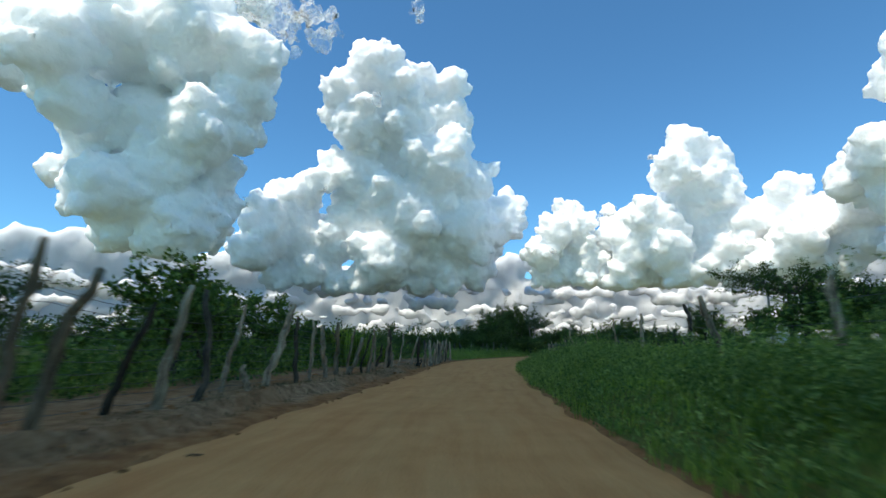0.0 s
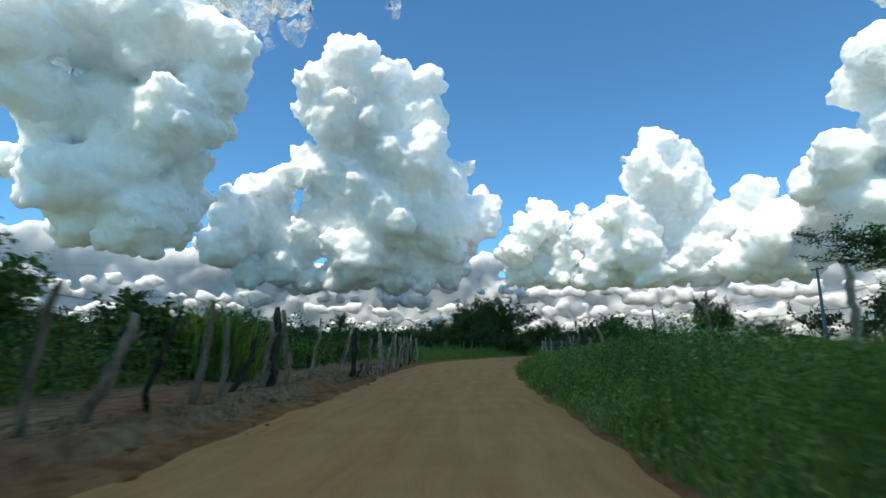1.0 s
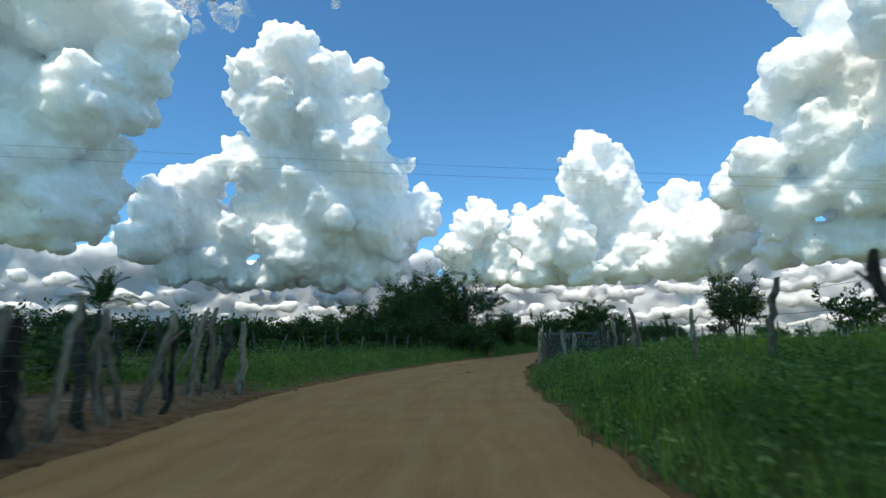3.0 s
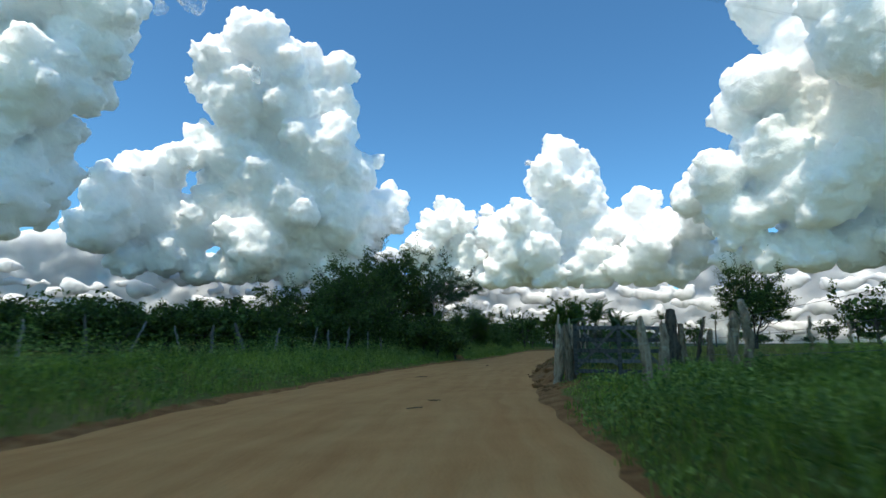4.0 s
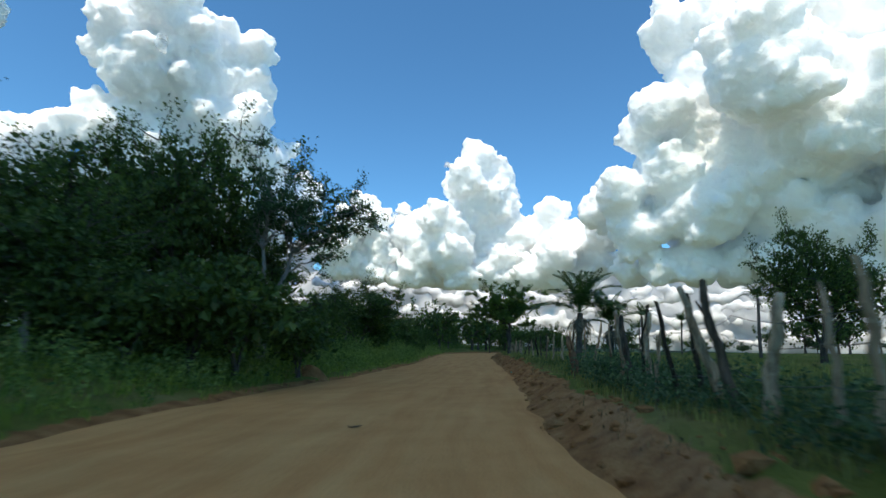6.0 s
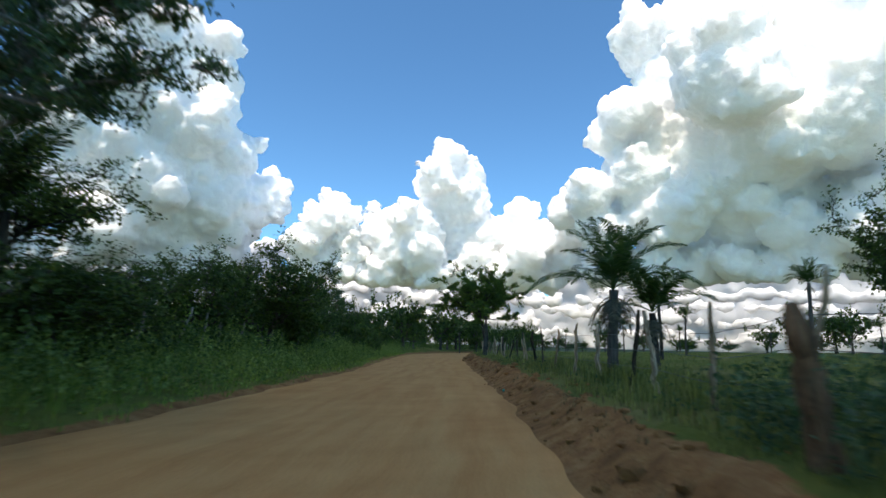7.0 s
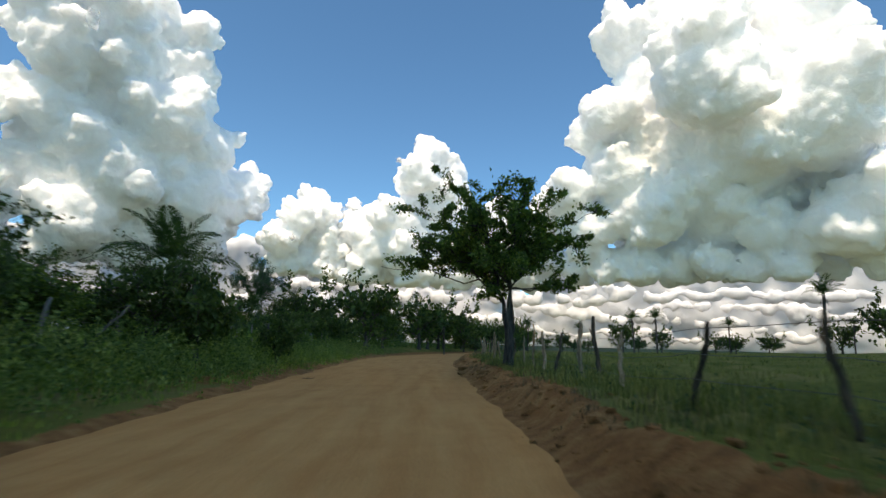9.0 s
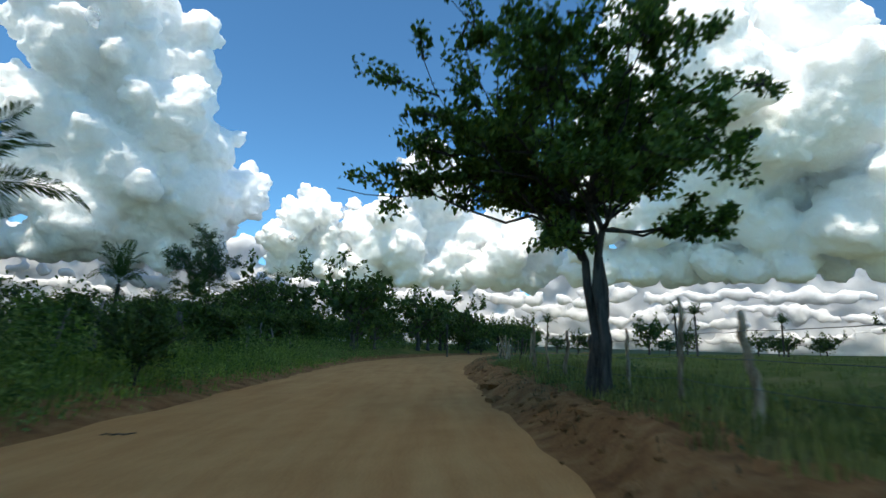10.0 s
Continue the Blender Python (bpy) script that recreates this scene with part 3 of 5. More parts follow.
def cloud_belt(az0, az1, seed):
    """Rows of distant cumulus crowding together towards the horizon: the lower, the farther and smaller."""
    r = np.random.default_rng(seed)
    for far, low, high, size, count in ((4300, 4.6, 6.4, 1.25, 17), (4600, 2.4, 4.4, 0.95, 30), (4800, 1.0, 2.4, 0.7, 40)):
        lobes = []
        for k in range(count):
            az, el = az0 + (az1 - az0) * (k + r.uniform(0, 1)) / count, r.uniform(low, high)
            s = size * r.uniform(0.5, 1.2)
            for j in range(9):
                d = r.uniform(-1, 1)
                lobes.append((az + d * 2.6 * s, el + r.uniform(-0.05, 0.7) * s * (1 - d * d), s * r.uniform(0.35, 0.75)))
        tagged(cloud(lobes, "pale distant cumulus crowding towards the horizon, greyed for haze and shade", far, far * 0.0042, None, seed + far, 5, 0.55, CLOUD_LOW_SHADED, 0.8, False, False, 0.4), kind="stuff")
    # Cloud wall behind the rows; its grey colour stands in for horizon haze.
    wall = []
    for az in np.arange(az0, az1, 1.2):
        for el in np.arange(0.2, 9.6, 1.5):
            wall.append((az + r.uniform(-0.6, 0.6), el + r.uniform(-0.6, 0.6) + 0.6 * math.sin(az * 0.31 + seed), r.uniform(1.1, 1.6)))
    tagged(cloud(wall, "distant pale bank of heaped cloud along the horizon, greyed for haze", 5000, 36.0, 0.1, seed, 3, 0.3, CLOUD_FAR_HAZED, 0.8, False, False, 0.3), kind="stuff")


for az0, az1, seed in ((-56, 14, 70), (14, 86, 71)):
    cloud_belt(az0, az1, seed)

# ---------------------------------------------------------------- trees
def crown_points(r, n, radius, low, high, flat, lumps):
    """Centres of leaf clumps in a lumpy crown, most of them towards its outside."""
    d = r.standard_normal((n, 3))
    d[:, 2] = d[:, 2] * 0.8 + 0.12
    d /= np.linalg.norm(d, axis=1)[:, None]
    knobs = r.standard_normal((lumps, 3))
    knobs /= np.linalg.norm(knobs, axis=1)[:, None]
    swell = 0.64 + 0.52 * np.max(np.clip(d @ knobs.T, 0, 1) ** 6, axis=1)
    k = r.uniform(0.25, 1.0, n) ** 0.55 * swell
    c = d * k[:, None] * [radius, radius, (high - low) / 2]
    c[:, 2] = np.where(c[:, 2] < 0, c[:, 2] * flat, c[:, 2]) + (low + high) / 2
    return c


def build_tree(seed, h, radius, low, trunk, clumps, per, leaf, leaf_mat, bark_mat, flat=0.8, stems=1, spread=0.2, lumps=9, boughs=14, reach=0.3, off=(0, 0), more=(), fill=1.0, fork=0.45, top_wide=0.0):
    """A tapered trunk (or several), limbs out to the boughs, twigs on each bough, and single leaves in sprays along the twigs."""
    r = np.random.default_rng(seed)
    tree = new("tree")
    tree.empty_display_size = 0.3
    ends = crown_points(r, boughs, radius, low, h, flat, lumps)
    ends[:, 2] = low + (ends[:, 2] - low) * (h - 0.1 * (h - low) - low) / (ends[:, 2].max() - low)
    ends[:, :2] *= 0.84 * radius / np.quantile(np.hypot(ends[:, 0], ends[:, 1]), 0.9)
    ends[:, :2] *= 1 + top_wide * np.clip((ends[:, 2:] - low) / (h - low) - 0.35, 0, 1)
    ends += [off[0], off[1], 0]
    if len(more):
        ends = np.concatenate([ends, np.array(more, float)])
    wood = Tubes()
    forks = []
    for s in range(stems):
        a = s * 6.28 / stems + r.uniform(0, 1)
        foot = np.array([math.cos(a), math.sin(a), 0]) * trunk * (0.5 if stems > 1 else 0)
        lean = np.array([math.cos(a), math.sin(a), 0]) * radius * (spread if stems > 1 else 0.05) + [off[0] * 0.5, off[1] * 0.5, 0]
        top = foot + lean + [0, 0, low + (h - low) * fork]
        t = np.linspace(0, 1, 9)[:, None]
        pts = foot * (1 - t) + top * t ** [[1.9, 1.9, 1.0]] + np.concatenate([[[0, 0, -0.25]], r.normal(0, trunk * 0.3, (8, 3)) * [1, 1, 0]])
        rad = trunk * (1.0 - 0.72 * t[:, 0]) / math.sqrt(stems) * 1.1
        rad[0] *= 1.5
        wood.add(pts, rad, 8, 0.06, r)
        forks.append((pts, rad))
    twig_end, twig_dir, twig_len = [], [], []
    each = max(3, clumps // len(ends))
    for e in ends:
        pts, rad = forks[int(np.argmin([np.linalg.norm((f[0][6] - e)[:2]) + r.uniform(0, 0.5) for f in forks]))]
        k = int(np.clip(np.searchsorted(pts[:, 2], low + 0.35 * (e[2] - low)), 3, 8))
        a0 = pts[k]
        span = np.linalg.norm(e - a0)
        t = np.linspace(0, 1, 8)[:, None]
        mid = (a0 + e) / 2 + [0, 0, 0.06 * span] + r.normal(0, 0.07 * span, 3)
        line = a0 * (1 - t) ** 2 + 2 * mid * t * (1 - t) + e * t ** 2 + r.normal(0, 0.025 * span, (8, 3)) * (t > 0) * (t < 1)
        wood.add(line, np.maximum(rad[k] * 0.62 * (1 - 0.85 * t[:, 0]), 0.01), 5)
        out = (e - a0) / (span + 1e-6)
        for j in range(each):
            d = r.standard_normal(3) * [1, 1, 0.6] + out * 0.7
            d /= np.linalg.norm(d)
            b0 = line[r.integers(3, 8)]
            g = reach * radius * r.uniform(0.35, 1.15)
            tip = b0 + d * g + [0, 0, 0.1 * g]
            t3 = np.linspace(0, 1, 4)[:, None]
            wood.add(b0 * (1 - t3) + tip * t3 + r.normal(0, 0.05 * g, (4, 3)) * (t3 > 0), max(0.006, 0.0035 * h) * (1.3 - t3[:, 0]), 3)
            twig_end.append(tip), twig_dir.append(tip - b0), twig_len.append(g)
    part("trunk", wood.mesh("trunk", bark_mat), tree)
    T, D, G = np.array(twig_end), np.array(twig_dir), np.array(twig_len)
    n = len(T) * per
    u = r.uniform(-0.75, 0.18, (n, 1))
    ball = r.standard_normal((n, 3))
    ball *= (r.uniform(0.05, 1.0, n) ** 0.5 / np.linalg.norm(ball, axis=1))[:, None]
    girth = np.repeat(np.clip(G * 0.42, 0.12, 0.55), per)[:, None]
    pos = np.repeat(T, per, 0) + np.repeat(D, per, 0) * u + ball * girth * [1, 1, 0.55]
    pos[:, 2] = np.maximum(pos[:, 2], 0.05)
    v, f = leaves(pos, leaf, leaf * 0.6, r)
    if fill > 0:
        inside = crown_points(r, int(clumps * 4 * fill), radius * 0.72, low + 0.1 * (h - low), h - 0.12 * (h - low), flat, lumps) + [off[0], off[1], 0]
        v2, f2 = leaves(inside, leaf * 1.6, leaf * 1.1, r)
        v, f = np.concatenate([v, v2]), np.concatenate([f, f2 + len(v)])
    part("crown", mesh_of("crown", v, f, leaf_mat), tree)
    return tree


def at(x, y, turn=0.0, size=1.0, tall=None, sink=0.05):
    return Matrix.Translation((x, y, spot(x, y) - sink)) @ Matrix.Rotation(radians(turn), 4, "Z") @ Matrix.Diagonal((size, size, tall or size, 1))


def stand(tree, label, m, group=""):
    tree.matrix_basis = m
    return tagged(tree, label, "tree", group)


# the lone tree on the bank
lone = build_tree(3, 8.8, 3.8, 2.5, 0.23, 400, 88, 0.15, LEAF_B, BARK, 0.8, 3, 0.1, 20, 58, 0.22, (-0.45, 0.25), [(3.0, -1.6, 5.6), (3.2, -1.8, 6.8), (-4.8, 2.7, 4.1), (-4.0, 2.2, 4.2), (-3.2, 1.9, 4.4), (2.5, -1.2, 3.9), (1.9, -1.3, 3.4), (-1.0, 0.2, 3.0)], 0.2, 0.3, 0.7)
stand(lone, "broad leafy green tree with dark stems in the fence line", at(44.25, 124.6, 0))

SPECIES = dict(
    canopy=dict(seed=31, h=6.2, radius=3.6, low=0.5, trunk=0.17, clumps=270, per=62, leaf=0.12, leaf_mat=LEAF_A, bark_mat=BARK, stems=3, spread=0.3, lumps=12, boughs=34, reach=0.24, fill=3.0),
    dome=dict(seed=21, h=6.0, radius=3.4, low=0.4, trunk=0.16, clumps=150, per=40, leaf=0.14, leaf_mat=LEAF_A, bark_mat=BARK, stems=2, lumps=14, boughs=28, fill=4.0),
    round=dict(seed=22, h=6.0, radius=2.9, low=0.45, trunk=0.15, clumps=120, per=40, leaf=0.14, lumps=14, leaf_mat=LEAF_B, bark_mat=BARK, boughs=24, fill=4.0),
    airy=dict(seed=23, h=7.4, radius=2.7, low=2.5, trunk=0.16, clumps=210, per=70, leaf=0.1, leaf_mat=LEAF_C, bark_mat=BARK_PALE, stems=2, spread=0.3, boughs=30, reach=0.26, off=(1.1, -0.5), fill=0.0),
    umbrella=dict(seed=24, h=6.2, radius=4.2, low=2.4, trunk=0.2, clumps=190, per=45, leaf=0.13, leaf_mat=LEAF_A, bark_mat=BARK, flat=0.4, stems=2, spread=0.35, boughs=26, reach=0.22, fill=0.4),
    shrub=dict(seed=25, h=2.4, radius=1.7, low=0.1, trunk=0.06, clumps=60, per=24, leaf=0.13, leaf_mat=LEAF_A, bark_mat=BARK, stems=3, boughs=14, fill=3.0),
    fruit=dict(seed=26, h=4.2, radius=2.5, low=0.7, trunk=0.12, clumps=100, per=34, leaf=0.18, leaf_mat=LEAF_B, bark_mat=BARK, stems=2, boughs=16),
    distant=dict(seed=27, h=5.5, radius=3.2, low=0.2, flat=1.0, trunk=0.16, clumps=50, per=20, leaf=0.32, leaf_mat=LEAF_A, bark_mat=BARK, boughs=12),
    distant_shrub=dict(seed=28, h=3.0, radius=2.6, low=0.2, trunk=0.1, clumps=40, per=18, leaf=0.3, leaf_mat=LEAF_C, bark_mat=BARK, boughs=10),
)
LABELS = dict(
    canopy="big dark green tree with a dense billowing crown",
    dome="dense dark green tree with a wide leafy dome",
    round="leafy green tree with a rounded crown",
    airy="slender tree with pale trunk and thin open crown",
    umbrella="spreading dark tree with a flat umbrella crown",
    shrub="low dense dark green bush",
    fruit="broad-leaved green fruit tree behind the fence",
    distant="small dark tree far off across the pasture",
    distant_shrub="low greyish bush far off across the pasture",
)
made = {}


def plant(kind, x, y, size=1.0, turn=None, tall=None, label="", group=""):
    turn = rng.uniform(0, 360) if turn is None else turn
    m = at(x, y, turn, size, tall)
    if kind not in made:
        made[kind] = stand(build_tree(**SPECIES[kind]), label or LABELS[kind], m, group)
        return made[kind]
    t = copy_thing(made[kind], m)
    return tagged(t, label or LABELS[kind], "tree", group)


# big clump on the outside of the bend
for kind, x, y, s, tall in (("canopy", 8.4, 94.0, 1.1, 1.12), ("canopy", 13.4, 98.0, 1.1, 1.4), ("dome", 10.5, 92.0, 1.0, 0.85),
                            ("canopy", 5.0, 90.5, 0.9, 0.74), ("umbrella", 15.8, 101.5, 0.85, 0.78), ("dome", 15.2, 99.0, 0.8, 0.55), ("dome", 17.9, 100.6, 0.75, 0.58), ("canopy", 10.6, 99.5, 1.2, 1.35), ("dome", 18.2, 103.8, 0.75, 0.6)):
    plant(kind, x, y, s, None, tall, group="trees outside the bend")
plant("airy", 16.3, 96.0, 1.08, 0, 1.18, label="slender tree with pale forked trunk leaning over the verge")
# hedge of trees running back from the bend
for k in range(17):
    x = 2.5 - k * 2.7
    plant(("dome", "round", "dome", "umbrella")[k % 4], x + rng.uniform(-0.6, 0.6), 88.5 - k * 0.5 + rng.uniform(-1.5, 1.5), rng.uniform(0.8, 1.0), None, rng.uniform(0.44, 0.6), group="hedge of trees")
for k in range(30):
    plant("shrub", 17.5 - k * 1.6 + rng.uniform(-0.6, 0.6), 92.5 - min(k, 9) * 0.55 - k * 0.25 + rng.uniform(-1, 1), rng.uniform(1.0, 1.5), group="bushes under the hedge")
for k in range(22):
    y = 101 + k * 3.0
    plant("shrub", float(x_left(y)) - 6.0 - rng.uniform(0, 2.5), y, rng.uniform(0.7, 1.1), group="bushes along the road")
# left of the road past the bend
for kind, x, y, s, tall in (("canopy", 23.8, 110.6, 1.0, 0.62), ("dome", 21.0, 108.0, 0.85, 0.72), ("dome", 27.4, 118.0, 0.7, 0.62), ("umbrella", 17.5, 114.5, 0.75, 0.68), ("shrub", 25.4, 111.6, 1.0, 1.1),
                            ("dome", 25.2, 122.5, 0.72, 0.64), ("round", 28.2, 124.6, 0.85, 0.7), ("dome", 31.2, 126.3, 0.66, 0.66), ("shrub", 32.6, 125.6, 1.1, 1.15),
                            ("dome", 26.5, 129.0, 0.8, 0.68), ("round", 29.5, 131.5, 0.85, 0.72), ("round", 33.0, 141.5, 0.8, 0.6), ("shrub", 38.6, 140.2, 1.25, 1.0),
                            ("dome", 42.5, 157.0, 0.9, 1.0), ("airy", 39.5, 155.0, 0.9, 0.85), ("round", 45.5, 161.0, 0.9, 0.95), ("shrub", 36.2, 130.9, 0.75, 0.72), ("dome", 41.0, 155.0, 0.8, 0.6),
                            ("shrub", 43.0, 151.5, 1.3, 1.2), ("shrub", 46.5, 157.5, 1.5, 1.4), ("dome", 36.5, 151.0, 0.9, 0.62), ("round", 21.0, 120.0, 0.8, 0.62)):
    plant(kind, x, y, s, None, tall * 1.2, group="trees along the road")
for k in range(22):
    y = 160 + k * 4.5
    plant("distant", float(x_left(y)) - 5 - rng.uniform(0, 5), y, rng.uniform(0.9, 1.4), group="trees along the far road")
    if k % 2 == 0:
        plant("distant", float(x_right(y)) + 5 + rng.uniform(0, 4), y + 60, rng.uniform(0.9, 1.3), group="trees along the far road")
for k in range(12):
    plant("distant", 56 + k * 4 + rng.uniform(-2, 2), 262 + rng.uniform(-8, 8), rng.uniform(1.0, 1.5), group="trees along the far road")
# behind the first fence on the left
for kind, x, y, s, tall in (("fruit", -8.2, 15.8, 0.9, 0.82), ("fruit", -9.0, 19.5, 0.95, 0.95), ("round", -13.5, 23.5, 0.95, 0.75), ("fruit", -8.4, 25.0, 0.85, 0.85), ("shrub", -7.6, 30.5, 1.1, 1.1),
                            ("dome", -14.0, 31.0, 0.9, 0.75), ("shrub", -6.6, 36.0, 1.0, 1.0), ("shrub", -8.5, 41.0, 1.0, 1.0), ("fruit", -12.0, 39.0, 0.8, 0.75), ("shrub", -5.4, 45.0, 0.9, 0.9),
                            ("fruit", -9.0, 48.0, 0.75, 0.7), ("shrub", -4.6, 51.5, 0.8, 0.8), ("dome", -17.0, 17.0, 0.95, 0.8), ("round", -21.0, 29.0, 1.0, 0.75), ("dome", -20.0, 42.0, 0.9, 0.65),
                            ("dome", -13.5, 52.0, 0.75, 0.55), ("round", -17.0, 8.0, 1.0, 0.8), ("airy", -13.0, 9.5, 0.8, 0.65), ("dome", -24.0, 52.0, 0.9, 0.65), ("shrub", -3.0, 55.0, 0.7, 0.6)):
    plant(kind, x, y, s * 1.05, None, tall * 1.1, group="trees behind the roadside fence")
# in the pasture on the right
plant("dome", 29.0, 36.0, 1.1, 30, 1.1, label="wide dense dark tree in the pasture")
plant("umbrella", 25.3, 37.5, 1.4, 200, 1.3, label="spreading dark umbrella tree in the pasture")
for x, y, s in ((22.6, 36.5, 1.1), (25.6, 36.2, 1.6), (28.0, 36.0, 1.8), (30.5, 37.0, 1.7)):
    plant("shrub", x, y, s, None, s * 1.1)
plant("canopy", 48.6, 95.2, 1.05, 70, 1.3, label="tall leafy green tree alone in the pasture")
plant("dome", 33.0, 60.0, 0.55, None, 0.5)
for k in range(34):
    b = radians(18 + k * 3.1 + rng.uniform(-1.5, 1.5))
    d = rng.uniform(85, 130)
    s = rng.uniform(0.4, 1.15)
    plant("distant", 34 + d * math.sin(b), 100 + d * math.cos(b), s, None, s * rng.uniform(0.75, 1.1), group="far trees across the pasture")
    if k % 2:
        d = rng.uniform(90, 140)
        plant("distant_shrub", 34 + d * math.sin(b + 0.02), 100 + d * math.cos(b + 0.02), rng.uniform(0.8, 1.2), group="far trees across the pasture")
for k in range(16):
    b = radians(38 + k * 3.4)
    d = rng.uniform(75, 120)
    plant("distant", 8 + d * math.sin(b), 20 + d * math.cos(b), rng.uniform(0.7, 1.05), group="far trees across the pasture")


def thicket(name, label, line, wide, tall, n, leaf, seed, mat):
    """A tangle of leaves along a line, uneven in height and depth."""
    r = np.random.default_rng(seed)
    P = np.array(line, float)
    s = np.concatenate([[0], np.cumsum(np.hypot(*np.diff(P, axis=0).T))])
    d = r.uniform(0, s[-1], n)
    x, y = np.interp(d, s, P[:, 0]) + r.uniform(-0.5, 0.5, n) * wide, np.interp(d, s, P[:, 1]) + r.uniform(-0.5, 0.5, n) * wide
    h = tall * (0.75 + 0.5 * rough(x, y, 0.5, seed) + 0.3 * rough(x, y, 1.7, seed + 1))
    z = height(x, y) + np.maximum(h, 0.2) * r.uniform(0.03, 1.0, n) ** 0.8
    v, f = leaves(np.stack([x, y, z], 1), leaf, leaf * 0.6, r)
    tagged(new(name, mesh_of(name, v, f, mat)), label, "undergrowth", kind="stuff")


thicket("undergrowth", "dark tangled undergrowth beneath the trees", [(-46, 80), (-20, 83), (2, 87), (10, 90.5), (15, 92.5)], 3.0, 2.4, 15000, 0.24, 61, LEAF_A)
thicket("undergrowth", "dark tangled undergrowth along the road", [(16.5, 99), (20, 106), (24, 113), (29, 121)], 2.4, 1.3, 7000, 0.2, 62, LEAF_A)
thicket("undergrowth", "green tangled undergrowth along the road", [(29, 122), (33, 131), (40, 146), (49, 161), (60, 177), (84, 200), (120, 232)], 3.0, 1.6, 13000, 0.22, 63, LEAF_B)
thicket("undergrowth", "green bushy undergrowth behind the fence", [(-9.5, 6), (-8.5, 20), (-7.0, 34), (-5.0, 50), (-4.0, 56)], 4.0, 1.7, 12000, 0.19, 64, LEAF_B)
thicket("undergrowth", "dark thicket filling the hedge", [(-46, 85), (-20, 88), (2, 92), (10, 96.5), (15, 100)], 3.0, 3.4, 9000, 0.34, 66, LEAF_A)
thicket("far_woods", "far dark belt of woodland beyond the scrub", [(-160, -20), (-140, 60), (-90, 130), (-20, 170), (20, 230), (60, 280)], 12, 9.0, 16000, 0.9, 65, LEAF_A)

def build_mound(x, y, radius, tall):
    """A heap of bare earth, lumpy and slumped."""
    n, w = 14, 28
    a = np.arange(w) * 2 * np.pi / w
    t = np.linspace(0, 1, n)
    X = x + radius * t[:, None] * np.cos(a) * (1 + 0.12 * np.sin(3 * a + 1))
    Y = y + radius * 0.8 * t[:, None] * np.sin(a)
    Z = height(X, Y) - 0.03 + tall * np.clip(np.cos(t * math.pi / 2), 0, 1)[:, None] ** 1.2 * (1 + 0.35 * rough(X, Y, 5.0, 3))
    i, j = np.meshgrid(np.arange(n - 1), np.arange(w), indexing="ij")
    F = np.stack([i * w + j, (i + 1) * w + j, (i + 1) * w + (j + 1) % w, i * w + (j + 1) % w], -1).reshape(-1, 4)
    me = mesh_of("earth_mound", np.stack([X, Y, Z], -1).reshape(-1, 3), F, EARTH, True)
    g = me.attributes.new("grass", "FLOAT", "POINT")
    g.data.foreach_set("value", np.zeros(n * w, np.float32))
    tagged(new("earth_mound", me), "low heap of bare earth at the road's edge", "mound")


build_mound(17.85, 94.1, 0.65, 0.42)


# ---------------------------------------------------------------- palms
def frond_mesh(seed, length, rise_angle, end_angle, mat, leaflets=60, width=0.3, ragged=0.05):
    """One feather leaf along +x: a rib that leaves steeply and arches over, with two rows of narrow leaflets."""
    r = np.random.default_rng(seed)
    n = 18
    t = np.linspace(0, 1, n)
    ang = np.radians(rise_angle + (end_angle - rise_angle) * t ** 1.25)
    stepx = length / (n - 1)
    P = np.stack([np.concatenate([[0], np.cumsum(np.cos(ang[1:]) * stepx)]), r.normal(0, 0.01, n).cumsum() * 0.6, np.concatenate([[0], np.cumsum(np.sin(ang[1:]) * stepx)])], 1)
    rv, rf = tube(P, 0.024 * (1 - 0.85 * t), 4)
    V, F, m = [rv], [rf], len(rv)
    for side in (-1, 1):
        s = np.linspace(0.14, 0.995, leaflets) + r.normal(0, 0.003, leaflets)
        keep = r.uniform(0, 1, leaflets) > ragged
        base = np.stack([np.interp(s, t, P[:, k]) for k in range(3)], 1)
        a = np.interp(s, t, ang)
        along_rib = np.stack([np.cos(a), np.zeros(leaflets), np.sin(a)], 1)
        over = np.stack([-np.sin(a), np.zeros(leaflets), np.cos(a)], 1)
        L = width * length * np.sin(np.pi * np.clip(s * 0.8 + 0.16, 0, 1)) ** 0.7 * r.uniform(0.8, 1.1, leaflets)
        d = along_rib * (0.55 + 0.5 * s)[:, None] + np.array([0, side, 0]) + over * (0.25 + r.normal(0, 0.1, leaflets))[:, None]
        d /= np.linalg.norm(d, axis=1)[:, None]
        w = along_rib * 0.026
        mid = base + d * L[:, None] * 0.55
        tip = base + d * L[:, None] - [0, 0, 1] * (0.25 * L)[:, None]
        q = np.stack([base, mid + w, tip, mid - w], 1)[keep]
        V.append(q.reshape(-1, 3))
        F.append(np.arange(len(q) * 4).reshape(-1, 4) + m)
        m += len(q) * 4
    return mesh_of("frond", np.concatenate(V), np.concatenate(F), mat)


